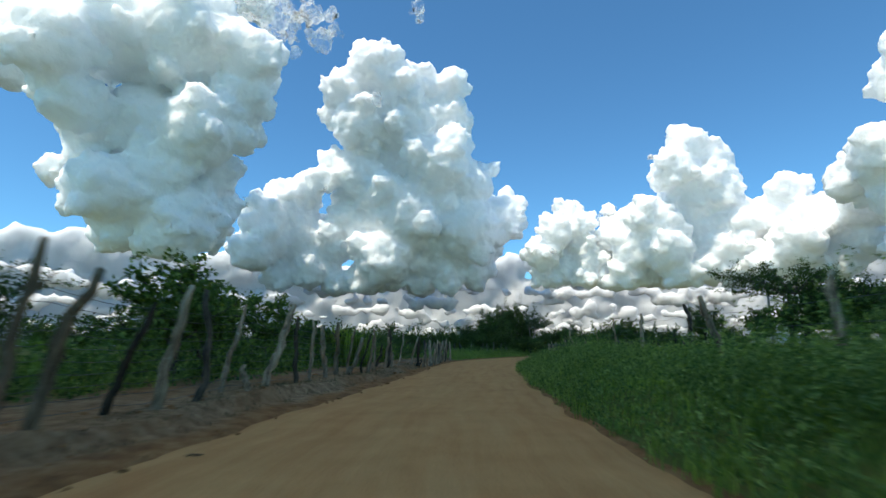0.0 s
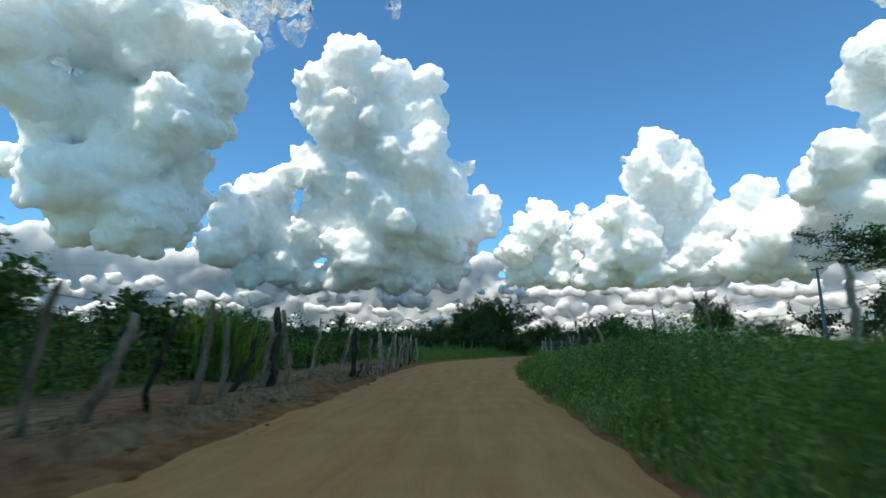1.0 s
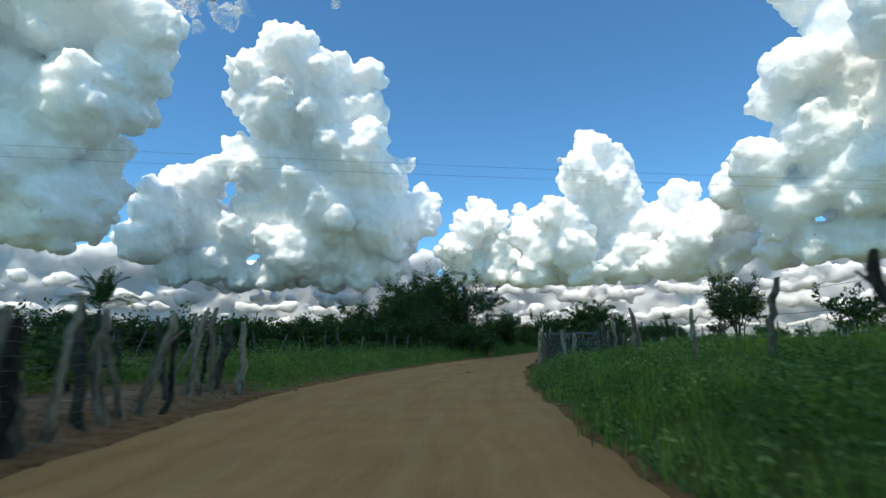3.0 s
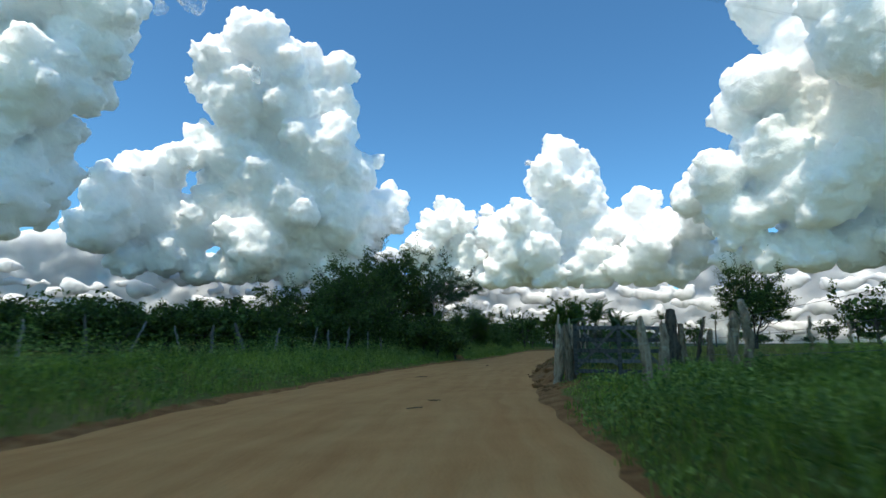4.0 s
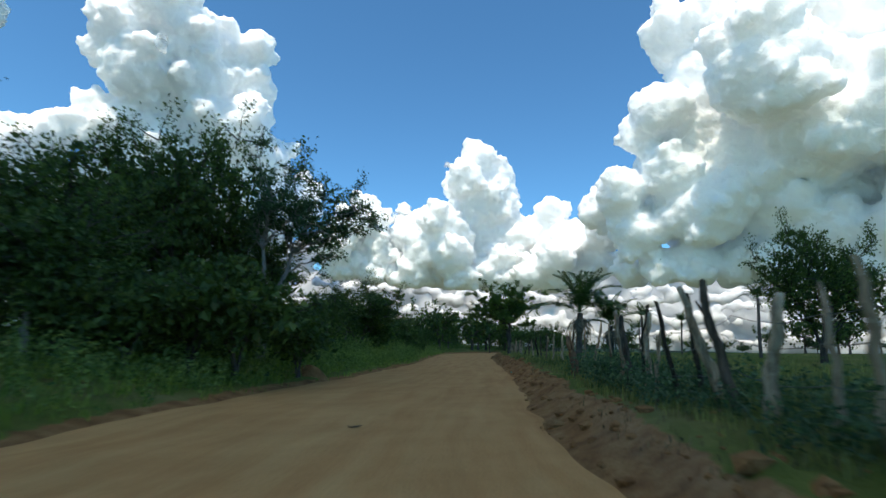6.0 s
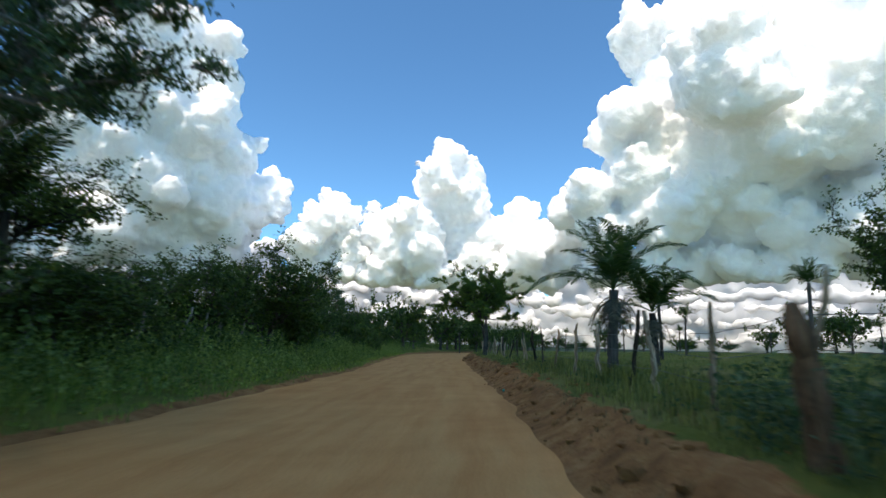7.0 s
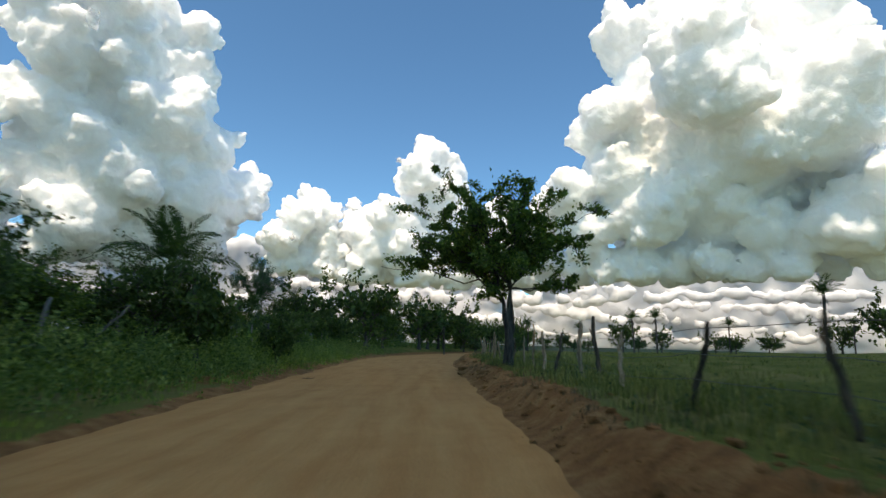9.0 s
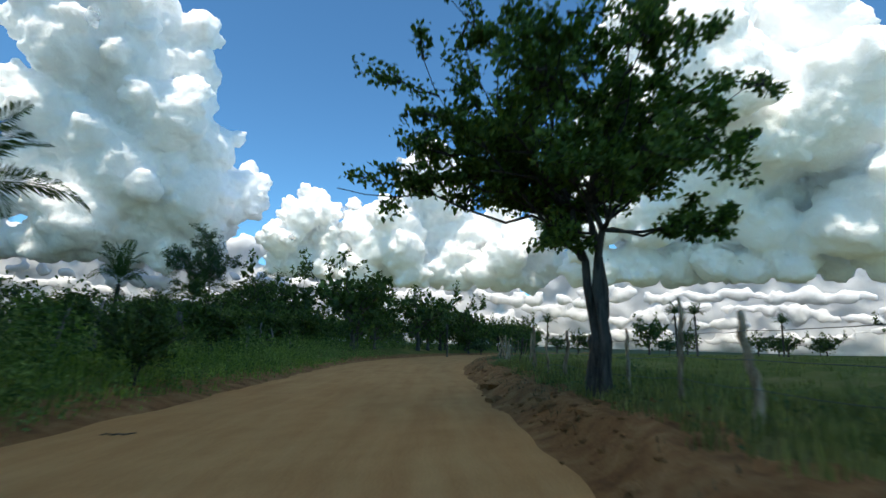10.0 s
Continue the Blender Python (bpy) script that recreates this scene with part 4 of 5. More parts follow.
def build_palm(seed, trunk_h, reach, fronds, dry, label, m, lean=0.06, trunk_r=0.15, detail=60):
    r = np.random.default_rng(seed)
    palm = new("palm_tree")
    t = np.linspace(0, 1, 26)
    rings = 1 + 0.1 * (np.arange(26) % 2)
    pts = np.stack([lean * trunk_h * t ** 2, 0.02 * np.sin(t * 5), -0.2 + (trunk_h + 0.2) * t], 1)
    v, f = tube(pts, trunk_r * rings * (1.15 - 0.25 * t), 10, 0, 0.05, r)
    part("trunk", mesh_of("trunk", v, f, BARK, True), palm)
    top = Vector((lean * trunk_h, 0, trunk_h - 0.05))
    live = [frond_mesh(seed + k, reach, a, b, LEAF_PALM, detail) for k, (a, b) in enumerate(((84, 48), (75, 18), (66, -4), (54, -24), (36, -42)))]
    dead = [frond_mesh(seed + 9 + k, reach * 0.52, -20 - 25 * k, -88, LEAF_DRY, detail // 2, 0.24, 0.3) for k in range(2)]
    for k in range(fronds):
        ob = part("frond", live[min(4, int(5 * k / fronds))], palm)
        ob.matrix_basis = Matrix.Translation(top + Vector((0, 0, 0.1))) @ Matrix.Rotation(radians(k * 137.5 + r.uniform(-14, 14)), 4, "Z") @ Matrix.Rotation(radians(r.uniform(-7, 7)), 4, "Y") @ Matrix.Rotation(radians(r.uniform(-18, 18)), 4, "X") @ Matrix.Scale(r.uniform(0.85, 1.1), 4)
    for k in range(dry):
        ob = part("dry_frond", dead[k % 2], palm, "dead brown hanging frond" if k == 0 else "")
        ob.matrix_basis = Matrix.Translation(top - Vector((0, 0, 0.1 + 0.15 * r.uniform()))) @ Matrix.Rotation(radians(k * 97 + r.uniform(-15, 15)), 4, "Z") @ Matrix.Scale(r.uniform(0.6, 1.0), 4)
    palm.matrix_basis = m
    return tagged(palm, label, "palm")


build_palm(51, 2.75, 2.9, 17, 22, "feather palm with arching green fronds and a skirt of dead leaves", at(33.1, 98.8, 20), 0.05, 0.16)
build_palm(52, 2.2, 2.3, 14, 18, "smaller feather palm with hanging dead fronds beside another", at(36.4, 99.9, 140), 0.03, 0.13)
side_palm = build_palm(53, 3.7, 3.0, 16, 5, "feather palm rising from roadside scrub", at(31.6, 132.9, 75), 0.05, 0.16)
tall_palm = build_palm(54, 5.2, 1.75, 17, 7, "slim palm with a small drooping crown in the pasture", at(57.0, 105.0, 10), 0.04, 0.12, 30)
copy_thing(tall_palm, at(50.0, 111.0, 200, 0.86, 0.72))
copy_thing(side_palm, at(16.6, 100.4, 150, 0.75, 0.9))
copy_thing(side_palm, at(34.3, 151.8, 30, 0.62, 0.95))
copy_thing(side_palm, at(38.4, 153.0, 290, 0.6, 0.78))
copy_thing(side_palm, at(-6.5, 64.0, 290, 0.5, 0.62))
for k, (x, y, s) in enumerate(((70, 124.5, 0.8), (96, 158, 0.95), (84, 152, 0.8), (104, 152, 0.75), (112, 140, 0.7), (76, 163, 0.7), (122, 128, 0.8), (68, 172, 0.75), (128, 112, 0.85), (92, 170, 0.7))):
    copy_thing(tall_palm, at(x, y, k * 77, s, s * 1.05))

# ---------------------------------------------------------------- fences
def post_mesh(seed, h, r0, mat, forked=False, crook=0.024):
    """A crooked split trunk, thicker and charred at the foot, hewn at the top."""
    r = np.random.default_rng(seed)
    n = 15
    t = np.linspace(0, 1, n)
    t[-2] = 0.985
    walk_x, walk_y = np.cumsum(r.normal(0, crook, n)), np.cumsum(r.normal(0, crook, n))
    bend = r.uniform(-0.13, 0.13) * np.sin(t * math.pi * r.uniform(0.8, 1.8))
    P = np.stack([walk_x - walk_x[0] + bend, walk_y - walk_y[0], -0.3 + (h + 0.3) * t], 1)
    R = r0 * (1.12 - 0.34 * t) * (1 + r.normal(0, 0.1, n))
    R[-1] *= 0.03
    R[-2] *= 0.78
    w = Tubes()
    w.add(P, R, 9, 0.1, r)
    if forked:
        a = P[n - 5]
        s = np.linspace(0, 1, 5)[:, None]
        w.add(a + s * np.array([0.16, 0.05, 0.3]) + [[0, 0, 0]], r0 * 0.55 * (1 - 0.75 * s[:, 0]), 6, 0.05, r)
    return w.mesh("post", mat)


POSTS = [post_mesh(60 + k, 1.75, 0.05 + 0.006 * (k % 5), POST if k % 3 else POST_DARK, k % 4 == 3) for k in range(12)]
PALE_POSTS = [post_mesh(90 + k, 1.75, 0.05 + 0.008 * k, BARK_PALE, k == 2) for k in range(4)]
THICK = [post_mesh(80 + k, 1.85, 0.12 + 0.02 * k, POST_DARK if k == 3 else POST, False, 0.012) for k in range(4)]


def build_fence(label, spots, strands, seed, tall=(0.85, 1.15), meshes=POSTS, lean=7.0, sag=0.02, known=(), stout=1.0):
    """Posts at the given spots with wires strung from post to post."""
    r = np.random.default_rng(seed)
    fence = new("fence")
    tagged(fence, label, "fence")
    tops = []
    for k, (x, y) in enumerate(spots):
        s = r.uniform(*tall)
        ob = part("post", meshes[r.integers(len(meshes))], fence)
        fat = r.uniform(0.7, 1.2) * stout
        if k < len(known):
            s, tilt = known[k][0] / 1.75, known[k][1]
            ob.matrix_basis = Matrix.Translation((x, y, spot(x, y))) @ Matrix.Rotation(radians(tilt), 4, "Y") @ Matrix.Rotation(r.uniform(0, 6.28), 4, "Z") @ Matrix.Diagonal((fat, fat, s, 1))
            tops.append(s)
            continue
        ob.matrix_basis = Matrix.Translation((x, y, spot(x, y))) @ Matrix.Rotation(radians(r.normal(0, lean)), 4, "X") @ Matrix.Rotation(radians(r.normal(0, lean)), 4, "Y") @ Matrix.Rotation(r.uniform(0, 6.28), 4, "Z") @ Matrix.Diagonal((fat, fat, s, 1))
        tops.append(s)
    for z in strands:
        line = []
        for (x0, y0), (x1, y1) in zip(spots[:-1], spots[1:]):
            for t in (0, 0.25, 0.5, 0.75):
                x, y = x0 + (x1 - x0) * t, y0 + (y1 - y0) * t
                g = spot(x0, y0) * (1 - t) + spot(x1, y1) * t
                line.append((x, y, g + z - sag * 4 * t * (1 - t) + r.normal(0, 0.006)))
        v, f = tube(line, np.full(len(line), 0.0045), 4)
        part("wire", mesh_of("wire", v, f, WIRE, True), fence)
    return fence


def along(points, gap, seed, jitter=0.15):
    """Spots about every gap metres along a line through points."""
    r = np.random.default_rng(seed)
    P = np.array(points, float)
    s = np.concatenate([[0], np.cumsum(np.hypot(*np.diff(P, axis=0).T))])
    d = 0.0
    out = []
    while d < s[-1]:
        out.append((float(np.interp(d, s, P[:, 0]) + r.normal(0, jitter * 0.5)), float(np.interp(d, s, P[:, 1]))))
        d += gap * r.uniform(1 - jitter * 2, 1 + jitter * 2)
    return out


# place, height and lean of the posts beside the first stretch of road
ROADSIDE = [(-5.5, -2.5, 1.9, 4), (-5.4, 0.6, 2.0, -3), (-5.3, 3.4, 2.0, 5), (-5.12, 5.94, 2.34, 8), (-5.02, 6.5, 2.1, 18), (-5.35, 8.4, 1.9, 14), (-4.9, 9.0, 2.2, 11), (-5.0, 10.65, 2.28, 5), (-5.0, 12.2, 2.05, 5), (-4.55, 12.3, 0.58, 4), (-4.66, 13.8, 2.26, 8), (-4.4, 15.5, 1.95, 6),
            (-4.3, 17.1, 2.0, -3), (-4.2, 18.6, 1.8, 5), (-4.1, 20.0, 2.0, 2), (-3.96, 21.0, 1.9, 13), (-3.88, 22.4, 1.62, 12), (-3.64, 23.5, 1.8, 9), (-3.66, 25.1, 2.06, 4), (-3.53, 26.3, 1.7, 2), (-3.6, 27.4, 1.36, 16), (-3.1, 27.9, 1.64, 4)]
ROADSIDE_ON = [(-2.92, 28.5, 2.08, 3), (-2.92, 29.7, 2.09, 4), (-2.67, 31.8, 2.0, 6), (-2.2, 34.3, 1.9, 18), (-1.6, 34.9, 1.98, 4), (-1.63, 36.2, 0.6, 12), (-1.4, 36.7, 1.67, 5), (-1.3, 37.3, 0.9, 1), (-1.31, 38.5, 1.97, 2), (-1.13, 39.6, 1.97, 5), (-1.0, 41.0, 1.43, 2), (-0.8, 41.5, 1.29, 3), (-0.6, 42.2, 1.94, 2), (-0.5, 44.7, 2.07, 2)]
ROADSIDE += ROADSIDE_ON
build_fence("roadside fence of crooked weathered posts with many wires", [q[:2] for q in ROADSIDE] + along([(-0.5, 45.3), (-0.2, 50), (0.5, 56.5)], 0.62, 1), (0.15, 0.32, 0.49, 0.66, 0.84, 1.02, 1.2, 1.38, 1.56, 1.74), 101, (0.95, 1.2), known=[q[2:] for q in ROADSIDE], stout=1.4)
build_fence("fence of crooked posts turning off from the road", along([(-0.6, 57.6), (-6, 60), (-16, 63), (-30, 66)], 1.1, 2), (0.5, 0.9, 1.3), 102, (0.8, 1.1))
PASTURE = [(5.6, -3.0, 1.9, 3), (6.0, 3.5, 1.85, -5), (6.6, 8.6, 1.9, 4), (7.3, 13.7, 1.95, -14), (9.0, 18.6, 1.85, -8), (9.4, 24.3, 1.9, -4), (10.4, 30.9, 2.0, -3), (10.6, 34.6, 1.8, -9), (10.3, 40.3, 1.85, -9), (11.0, 43.6, 1.85, -6),
           (11.5, 46.7, 1.75, 0), (12.1, 49.8, 1.75, 1), (12.6, 53.1, 1.4, 0), (13.6, 57.8, 1.85, -4), (15.1, 61.8, 1.75, -5), (16.5, 64.9, 1.6, 2)]
build_fence("pasture fence of rough posts with slack wires", [q[:2] for q in PASTURE], (0.6, 1.0, 1.4), 103, known=[q[2:] for q in PASTURE], stout=1.5)
edge = lambda y, off: (float(x_right(y)) + off / float(slant(y)), y)
build_fence("close row of crooked posts on the earth bank", along([(14.6, 69.3)] + [edge(y, 2.1) for y in range(71, 87, 2)], 0.66, 4), (0.5, 0.9, 1.2), 104, (0.8, 1.08), POSTS, lean=3.5, stout=0.9)
build_fence("bank-top fence of thin crooked posts and wire", along([edge(y, 2.4) for y in range(87, 172, 3)], 2.2, 5), (0.4, 0.75, 1.1), 105, (0.7, 0.98), stout=0.8)
edge_l = lambda y, off: (float(x_left(y)) - off / float(slant(y)), y)
build_fence("old fence of short leaning posts in front of the trees", along([(-18, 74), (-6, 76.5), (2, 79), (6.0, 83.5)] + [edge_l(y, 4.3) for y in range(89, 160, 4)], 1.9, 6), (0.5, 1.0), 106, (0.8, 1.05), PALE_POSTS, lean=10)

# ---------------------------------------------------------------- gate
def plank_mesh(length, wide, thick, seed):
    """A sawn board along +x, its edges a little worn."""
    r = np.random.default_rng(seed)
    bm = bmesh.new()
    bmesh.ops.create_cube(bm, size=1)
    bmesh.ops.scale(bm, vec=(length, thick, wide), verts=bm.verts)
    bmesh.ops.subdivide_edges(bm, edges=[ed for ed in bm.edges if abs(ed.verts[0].co.x - ed.verts[1].co.x) > 0.1], cuts=7)
    for v in bm.verts:
        v.co.z += r.normal(0, 0.004)
        v.co.y += r.normal(0, 0.002)
    bmesh.ops.bevel(bm, geom=list(bm.edges), offset=0.005, segments=1, affect="EDGES")
    me = bpy.data.meshes.new("plank")
    bm.to_mesh(me)
    bm.free()
    me.materials.append(PLANK)
    return me


def build_gate(x0, y0, x1, y1, h):
    gate = new("farm_gate")
    w = math.hypot(x1 - x0, y1 - y0)
    z = spot(x0, y0) + 0.2
    gate.matrix_basis = Matrix.Translation((x0, y0, z)) @ Matrix.Rotation(math.atan2(y1 - y0, x1 - x0), 4, "Z")
    for k, zz in enumerate((0.06, 0.36, 0.66, 0.98, h - 0.06)):
        ob = part("rail", plank_mesh(w, 0.11, 0.03, k), gate)
        ob.matrix_basis = pose(w / 2, 0, zz)
    for k, xx in enumerate((0.05, w / 2, w - 0.05)):
        ob = part("upright", plank_mesh(h + 0.1, 0.11, 0.035, 10 + k), gate)
        ob.matrix_basis = pose(xx, -0.036, h / 2, 0, 90, 0)
    for k, (xa, za, xb, zb) in enumerate(((0.08, 0.15, w / 2, h), (0.3, h - 0.2, w / 2, 0.2), (w / 2, h, w - 0.08, 0.15), (w / 2 + 0.25, 0.3, w - 0.1, h - 0.1))):
        ob = part("brace", plank_mesh(math.hypot(xb - xa, zb - za), 0.085, 0.025, 20 + k), gate)
        ob.matrix_basis = Matrix.Translation(((xa + xb) / 2, 0.031 if k % 2 else -0.066, (za + zb) / 2)) @ Matrix.Rotation(-math.atan2(zb - za, xb - xa), 4, "Y")
    return tagged(gate, "closed grey wooden farm gate with crossed braces", "gate")


build_gate(14.05, 67.3, 16.55, 66.4, 1.4)
GATE_POSTS = [(13.82, 68.02, 0.98, 1, 1), (13.95, 67.56, 0.92, -4, 1), (14.25, 67.75, 0.68, 5, 0), (16.78, 66.35, 1.06, 2, 3), (17.15, 66.3, 0.8, -2, 1), (17.6, 65.8, 0.72, 4, 1), (18.05, 65.3, 0.95, -3, 2), (14.5, 69.0, 0.78, 4, 0), (12.7, 61.9, 0.78, -2, 0), (13.15, 62.1, 0.7, 3, 1)]
for x, y, s, tilt, k in GATE_POSTS:
    ob = new("gate_post", THICK[k])
    ob.matrix_basis = Matrix.Translation((x, y, spot(x, y))) @ Matrix.Rotation(radians(tilt), 4, "Y") @ Matrix.Rotation(x * 9, 4, "Z") @ Matrix.Scale(s, 4)
    tagged(ob, "thick split weathered timber post standing by the gate", "post", "gate posts")
build_fence("plank-height fence running from the gate into the pasture", along([(18.4, 65.2), (22, 64.2), (27, 63.0), (34, 62)], 1.5, 7), (0.5, 0.9, 1.2), 107, (0.8, 1.05))

near_post = new("fence_post", post_mesh(95, 1.85, 0.16, POST_RED, False, 0.012))
near_post.matrix_basis = Matrix.Translation((24.7, 88.4, spot(24.7, 88.4))) @ Matrix.Rotation(radians(-13), 4, "Y") @ Matrix.Diagonal((0.7, 0.7, 0.72, 1))
tagged(near_post, "stout reddish-brown fence post on the bank", "post")

# ---------------------------------------------------------------- power line
def build_pole(x, y, h):
    pole = new("utility_pole")
    v, f = tube([(0, 0, -0.5), (0, 0, h * 0.5), (0, 0, h)], (0.17, 0.14, 0.11), 10)
    part("pole", mesh_of("pole", v, f, POLE, True), pole)
    arm = part("crossarm", plank_mesh(1.5, 0.1, 0.09, 40), pole)
    arm.matrix_basis = pose(0, 0, h - 0.15, 0, 0, 90)
    for yy in (-0.6, 0.6):
        v, f = tube([(0, 0, 0), (0, 0, 0.08), (0, 0, 0.14)], (0.03, 0.045, 0.02), 8)
        part("insulator", mesh_of("insulator", v, f, POLE, True), pole).matrix_basis = pose(0, yy, h - 0.1)
    pole.matrix_basis = pose(x, y, spot(x, y))
    return tagged(pole, "slim utility pole with a short crossarm", "utility pole")


build_pole(38.6, 60.4, 7.2)
build_pole(-34.0, 59.8, 7.6)
for yy in (-0.6, 0.6):
    t = np.linspace(0, 1, 40)
    za, zb = spot(38.6, 60.4) + 7.25, spot(-34.0, 59.8) + 7.65
    v, f = tube(np.stack([38.6 - 72.6 * t, 60.4 - 0.6 * t + yy, za + (zb - za) * t - 1.6 * t * (1 - t)], 1), np.full(40, 0.0045), 4)
    tagged(new("power_line", mesh_of("power_line", v, f, WIRE, True)), "thin dark overhead power line between poles", "cable", "power lines")

# ---------------------------------------------------------------- grass and weeds
def blades(x, y, h, w, per, r, splay=0.45):
    """Tufts of bent tapering blades."""
    n = len(x) * per
    X, Y = np.repeat(x, per) + r.normal(0, 0.07, n), np.repeat(y, per) + r.normal(0, 0.07, n)
    H = np.repeat(h, per) * r.uniform(0.55, 1.15, n)
    Z = height(X, Y) - 0.02
    a = r.uniform(0, 2 * np.pi, n)
    lean = r.uniform(0.1, 1.0, n) * splay * H
    d = np.stack([np.cos(a), np.sin(a)], 1)
    s = np.stack([-np.sin(a), np.cos(a)], 1) * (w * r.uniform(0.6, 1.3, n))[:, None]
    base = np.stack([X, Y], 1)
    put = lambda xy, z: np.concatenate([xy, z[:, None]], 1)
    V = np.stack([put(base - s, Z), put(base + s, Z), put(base + d * lean[:, None] * 0.35 + s * 0.8, Z + H * 0.6),
                  put(base + d * lean[:, None] * 0.35 - s * 0.8, Z + H * 0.6), put(base + d * lean[:, None], Z + H * (1 - 0.3 * splay))], 1).reshape(-1, 3)
    k = np.arange(n)[:, None] * 5
    return V, [k + np.array([[0, 1, 2, 3]]), k + np.array([[3, 2, 4]])]


def scatter(n, y0, y1, d0, d1, side, r, power=1.0):
    """Random spots beside the road, d0 to d1 metres out from its edge."""
    y = r.uniform(y0, y1, n)
    d = d0 + (d1 - d0) * r.uniform(0, 1, n) ** power
    x = x_right(y) + d / slant(y) if side > 0 else x_left(y) - d / slant(y)
    return x, y, d


def sward(name, label, mat, n, y0, y1, d0, d1, side, h, w, per, seed, power=1.0, splay=0.45, patch=0.0):
    r = np.random.default_rng(seed)
    x, y, d = scatter(n, y0, y1, d0, d1, side, r, power)
    keep = rough(x, y, 0.6, seed) + r.normal(0, 0.15, n) > -1 + patch
    gate = ((x - 13.8) / 2.0) ** 2 + ((y - 66.3) / 1.5) ** 2
    keep &= (gate > 1) | (r.uniform(0, 1, n) < 0.25)
    x, y, d = x[keep], y[keep], d[keep]
    hh = h(d) * np.clip(0.8 + 0.55 * rough(x, y, 0.8, seed + 1), 0.3, 2) * r.uniform(0.7, 1.25, len(x))
    v, f = blades(x, y, hh, w, per, r, splay)
    tagged(new(name, mesh_of(name, v, f, mat)), label, "grass", kind="stuff")


def weeds(name, label, mat, n, y0, y1, d0, d1, side, h, leaf, per, seed, power=1.0, patch=0.0):
    """Leafy stems: thin stalks with leaves up their length."""
    r = np.random.default_rng(seed)
    x, y, d = scatter(n, y0, y1, d0, d1, side, r, power)
    keep = rough(x, y, 0.9, seed) + r.normal(0, 0.12, n) > -1 + patch
    gate = ((x - 13.8) / 2.0) ** 2 + ((y - 66.3) / 1.5) ** 2
    keep &= gate > 1
    x, y, d = x[keep], y[keep], d[keep]
    n = len(x)
    H = h(d) * r.uniform(0.6, 1.25, n) * np.clip(0.85 + 0.75 * rough(x, y, 0.8, seed + 2), 0.3, 2)
    a, lean = r.uniform(0, 6.28, n), r.uniform(0, 0.45, n) * H
    t = r.uniform(0.15, 1.0, (n, per))
    z = height(x, y)
    C = np.stack([x[:, None] + np.cos(a)[:, None] * lean[:, None] * t, y[:, None] + np.sin(a)[:, None] * lean[:, None] * t, z[:, None] + H[:, None] * t], -1)
    C = C + r.normal(0, 0.07, C.shape)
    v, f = leaves(C.reshape(-1, 3), leaf, leaf * 0.55, r, 0.6)
    tip = np.stack([x + np.cos(a) * lean, y + np.sin(a) * lean, z + H], 1)
    foot = np.stack([x, y, z - 0.03], 1)
    s = np.stack([-np.sin(a), np.cos(a), np.zeros(n)], 1) * 0.005
    sv = np.stack([foot - s, foot + s, tip], 1).reshape(-1, 3)
    sf = np.arange(n * 3).reshape(-1, 3) + len(v)
    tagged(new(name, mesh_of(name, np.concatenate([v, sv]), [f, sf], mat)), label, "weeds", kind="stuff")


flat = lambda a: (lambda d: np.full(len(d), a))
rise = lambda a, b, k: (lambda d: a + (b - a) * np.clip(d / k, 0, 1))
# right verge up to the gate
sward("verge_grass", "tall green grass on the verge beside the road", GRASS, 9000, -3, 63, 0.0, 7.0, 1, rise(0.3, 0.66, 1.4), 0.0075, 7, 201, 0.8, 0.6)
weeds("verge_weeds", "rank leafy green weeds on the verge", WEED, 5200, -3, 40, 0.05, 5.0, 1, rise(0.35, 0.85, 1.5), 0.085, 11, 202, 0.8, 0.8)
weeds("verge_weeds", "leafy green weeds among the grass", WEED, 2200, 36, 62, 0.05, 4.5, 1, rise(0.3, 0.55, 1.3), 0.09, 10, 203, 0.8, 0.6)
sward("field_grass", "long pale green pasture grass", GRASS_DRY, 4500, 0, 90, 6.0, 40, 1, flat(0.42), 0.012, 5, 204, 1.6)
weeds("tall_weeds", "tall flowering weeds standing out of the verge", WEED, 260, 23, 33, 2.4, 4.6, 1, rise(0.6, 1.5, 4.0), 0.09, 26, 224)
weeds("tall_weeds", "tall rank weeds rising above the verge", WEED, 800, 2.5, 10.5, 1.6, 5.5, 1, rise(0.9, 1.75, 4.0), 0.09, 20, 214)
# left verge round the bend
sward("verge_grass", "dense green grass on the verge", GRASS, 7500, 57.5, 150, 0.1, 5.5, -1, rise(0.2, 0.55, 2.0), 0.008, 7, 205, 0.8)
weeds("verge_weeds", "leafy green weeds along the verge", WEED, 5200, 58, 165, 0.3, 6.5, -1, rise(0.25, 0.95, 2.5), 0.1, 9, 206, 0.9, 0.5)
weeds("tall_weeds", "tall leafy weeds crowding the verge", WEED, 900, 112, 160, 1.0, 6.0, -1, rise(0.5, 1.3, 3.0), 0.1, 16, 218)
weeds("tall_weeds", "tall leafy weeds between road and trees", WEED, 1500, 86, 128, 0.8, 5.0, -1, rise(0.35, 1.35, 2.4), 0.1, 14, 219)
# past the gate on the right
sward("bank_grass", "green and straw-coloured grass along the fence on the bank", GRASS_DRY, 6200, 67.5, 140, 1.25, 4.5, 1, rise(0.1, 0.45, 2.2), 0.008, 6, 207, 0.9)
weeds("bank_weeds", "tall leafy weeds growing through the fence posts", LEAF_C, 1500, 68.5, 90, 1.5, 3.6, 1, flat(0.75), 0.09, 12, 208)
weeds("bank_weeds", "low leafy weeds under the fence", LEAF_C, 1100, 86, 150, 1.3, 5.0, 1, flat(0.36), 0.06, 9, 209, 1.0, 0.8)
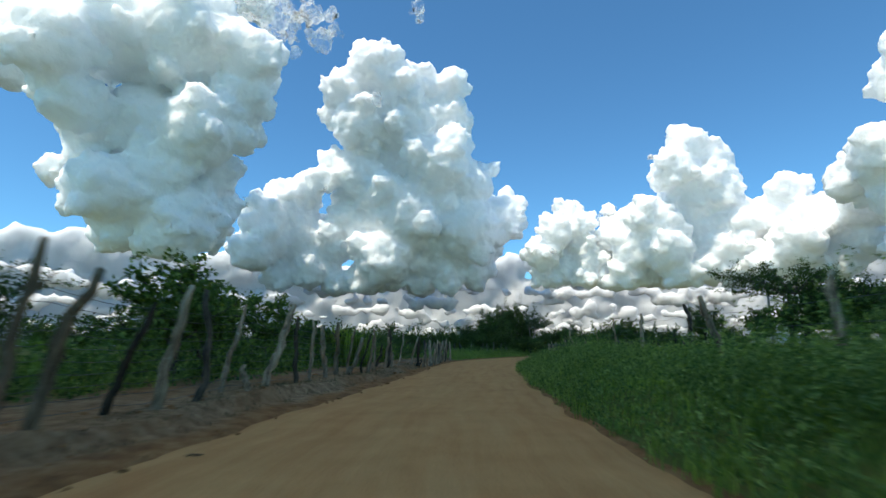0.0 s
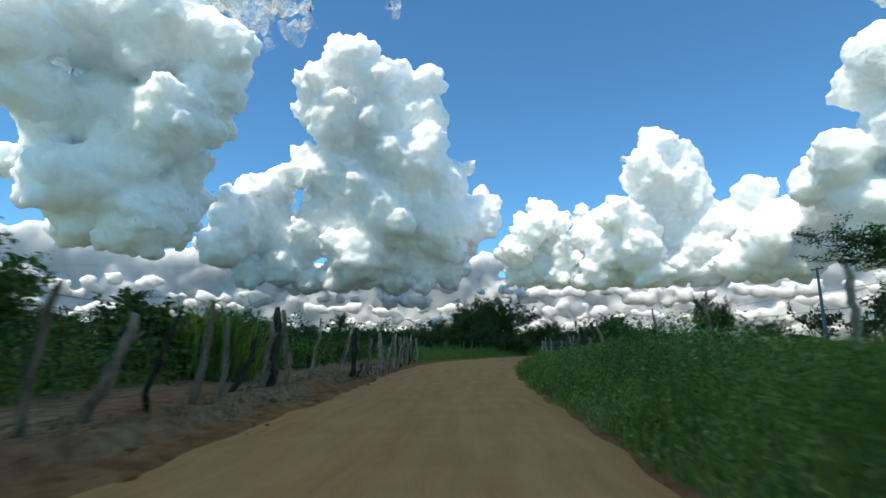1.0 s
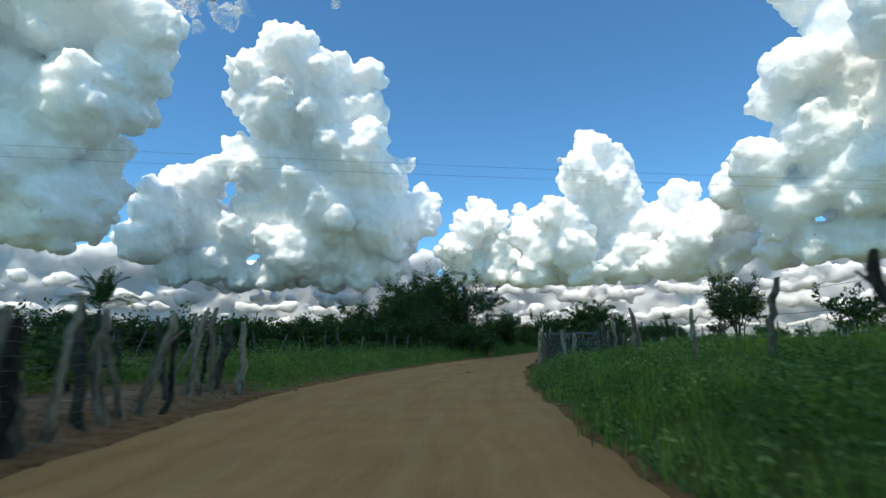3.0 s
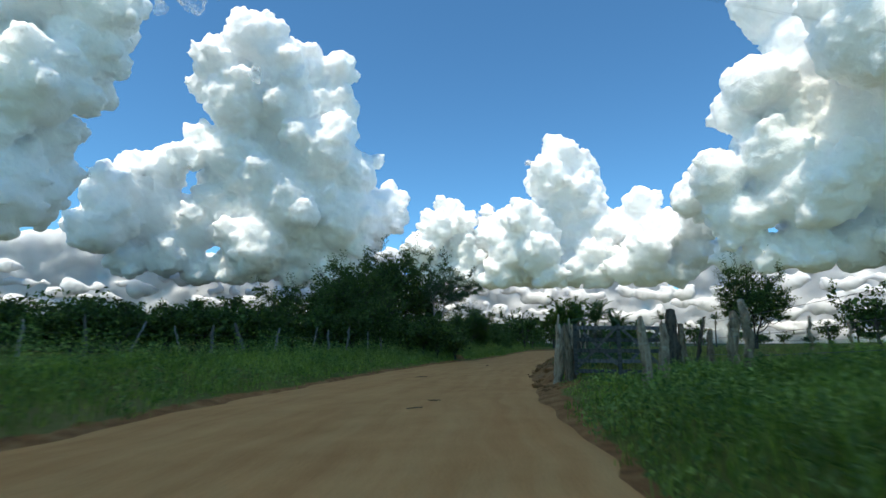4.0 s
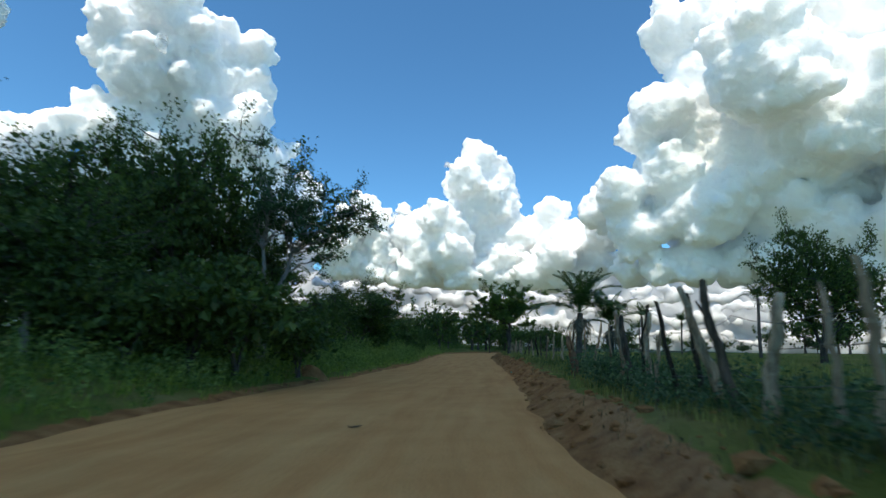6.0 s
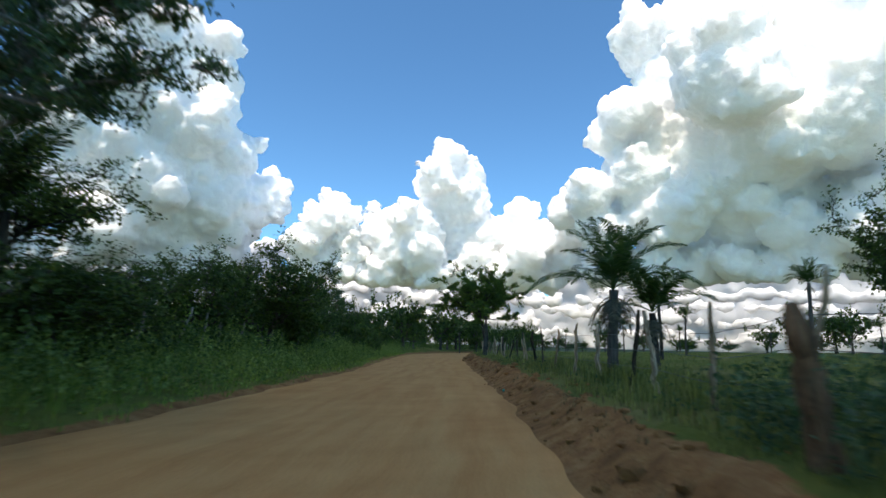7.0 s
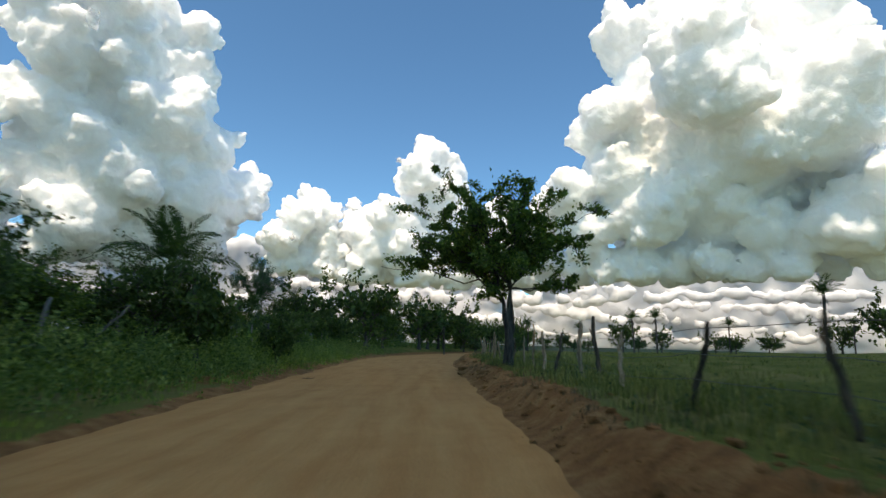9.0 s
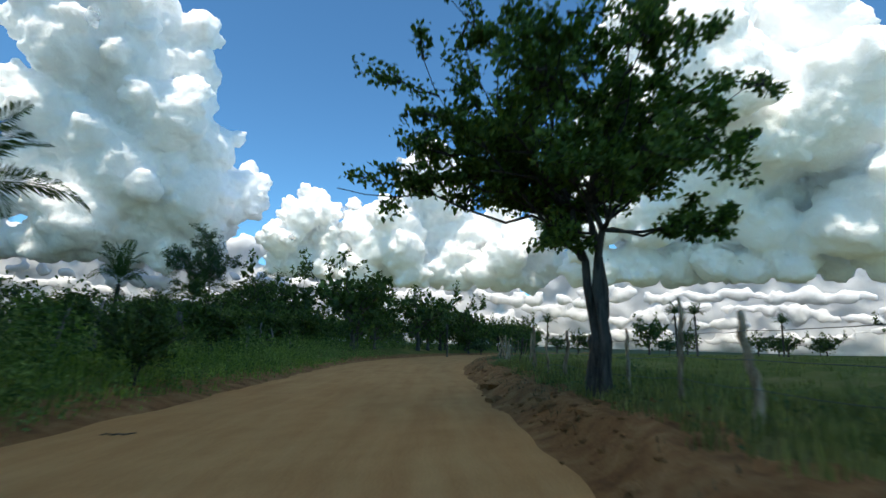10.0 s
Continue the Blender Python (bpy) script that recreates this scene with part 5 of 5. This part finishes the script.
sward("field_grass", "short green and straw-coloured pasture grass", GRASS_DRY, 4500, 68, 165, 3.5, 45, 1, flat(0.34), 0.011, 5, 210, 1.9)
sward("gate_grass", "short trampled grass in front of the gate", GRASS, 2400, 59, 68.5, 0.7, 6, 1, flat(0.16), 0.007, 6, 211, 1.0, 0.7, 0.7)
weeds("verge_weeds", "leafy green weeds in front of the gate", WEED, 700, 56, 65.5, 1.0, 6.0, 1, flat(0.42), 0.1, 10, 217, 1.0, 0.6)
# behind the first fence on the left
sward("scrub_grass", "thin green undergrowth behind the fence", GRASS, 2600, -2, 58, 4.5, 16, -1, flat(0.5), 0.012, 6, 212)
weeds("scrub_weeds", "leafy undergrowth behind the fence", WEED, 2600, -2, 58, 4.0, 12, -1, flat(0.75), 0.11, 10, 213, 1.0, 0.7)

def cane_clump(x, y, radius, tall, n, seed):
    """A stand of tall cane: long arching strap leaves from a crowded base."""
    r = np.random.default_rng(seed)
    a, d = r.uniform(0, 6.28, n), radius * r.uniform(0, 1, n) ** 0.5
    v, f = blades(x + d * np.cos(a), y + d * np.sin(a), tall * r.uniform(0.6, 1.1, n), 0.028, 6, r, 1.0)
    tagged(new("cane_clump", mesh_of("cane_clump", v, f, GRASS)), "tall clump of green cane with long arching leaves", "cane")


cane_clump(-5.7, 31.3, 1.3, 3.2, 120, 220)
cane_clump(-6.6, 33.0, 0.8, 2.4, 80, 221)
cane_clump(-4.6, 40.5, 0.5, 1.9, 50, 222)

# ---------------------------------------------------------------- small things
def pebbles(n, y0, y1, d0, d1, side, size, seed, mat):
    """Clods and stones on the ground."""
    r = np.random.default_rng(seed)
    x, y, d = scatter(n, y0, y1, d0, d1, side, r)
    bm = bmesh.new()
    bmesh.ops.create_icosphere(bm, subdivisions=1, radius=1)
    base = np.array([v.co for v in bm.verts])
    tri = np.array([[v.index for v in f.verts] for f in bm.faces])
    bm.free()
    s = size * r.lognormal(0, 0.5, n)
    z = np.maximum(height(x, y), 0.0)
    V = base[None] * (s[:, None, None] * r.uniform(0.6, 1.2, (n, len(base), 1)) * [1.2, 1.0, 0.7]) + np.stack([x, y, z], 1)[:, None]
    F = (tri[None] + np.arange(n)[:, None, None] * len(base)).reshape(-1, 3)
    tagged(new("clods", mesh_of("clods", V.reshape(-1, 3), F, mat, False)), "loose clods of reddish earth", "stones", kind="stuff")


pebbles(900, 66, 140, -0.1, 2.2, 1, 0.022, 301, EARTH)
pebbles(700, -3, 58, -0.2, 2.5, -1, 0.028, 302, EARTH)
pebbles(420, 66, 140, 0.1, 1.5, 1, 0.055, 303, EARTH)
pebbles(90, 66, 135, 0.1, 1.1, 1, 0.1, 304, EARTH)

sward("dry_litter", "dry brown grass and litter on the earth berm", LITTER, 1500, -3, 57, 0.6, 2.0, -1, flat(0.16), 0.006, 6, 215, 1.0, 0.9, 0.8)
sward("dry_litter", "dry brown grass clinging to the bank", LITTER, 2200, 67, 150, 0.5, 4.5, 1, rise(0.1, 0.4, 3.0), 0.006, 6, 216, 1.0, 0.8, 0.8)


def build_stick(x, y, length, turn, seed):
    r = np.random.default_rng(seed)
    t = np.linspace(-0.5, 0.5, 7)
    line = np.stack([t * length, r.normal(0, 0.025, 7), 0.03 + r.normal(0, 0.006, 7)], 1)
    v, f = tube(line, 0.011 * (1.2 - np.abs(t)), 6, 0, 0.1, r)
    ob = new("stick", mesh_of("stick", v, f, POST_DARK, True))
    ob.matrix_basis = pose(x, y, 0.0, 0, 0, turn)
    tagged(ob, "short dark broken stick lying on the dirt road", "stick", "sticks on the road")


for k, (x, y, length, turn) in enumerate(((10.6, 73.4, 0.5, 5), (8.5, 63.6, 0.5, 35), (16.86, 83.8, 0.22, 10), (9.2, 64.9, 0.3, -20), (-3.1, 6.7, 0.2, 15), (36.2, 125.4, 0.4, 0))):
    build_stick(x, y, length, turn, 400 + k)


def build_bottle(x, y):
    """A small discarded bottle lying on its side."""
    body = Tubes()
    body.add([(0, 0, 0), (0.004, 0, 0), (0.13, 0, 0), (0.16, 0, 0), (0.19, 0, 0), (0.2, 0, 0)], (0.02, 0.033, 0.034, 0.02, 0.013, 0.002), 12)
    bottle = new("bottle")
    m, n, l, b = material("green_plastic", 0.25)
    b.inputs["Base Color"].default_value = (0.1, 0.45, 0.3, 1)
    part("body", body.mesh("body", m), bottle)
    v, f = tube([(0.193, 0, 0), (0.208, 0, 0), (0.209, 0, 0)], (0.015, 0.015, 0.001), 10)
    part("cap", mesh_of("cap", v, f, LITTER, True), bottle)
    bottle.matrix_basis = pose(x, y, spot(x, y) + 0.035, 0, 0, 50)
    tagged(bottle, "discarded green plastic bottle lying on the bank", "bottle")


build_bottle(28.9, 99.0)
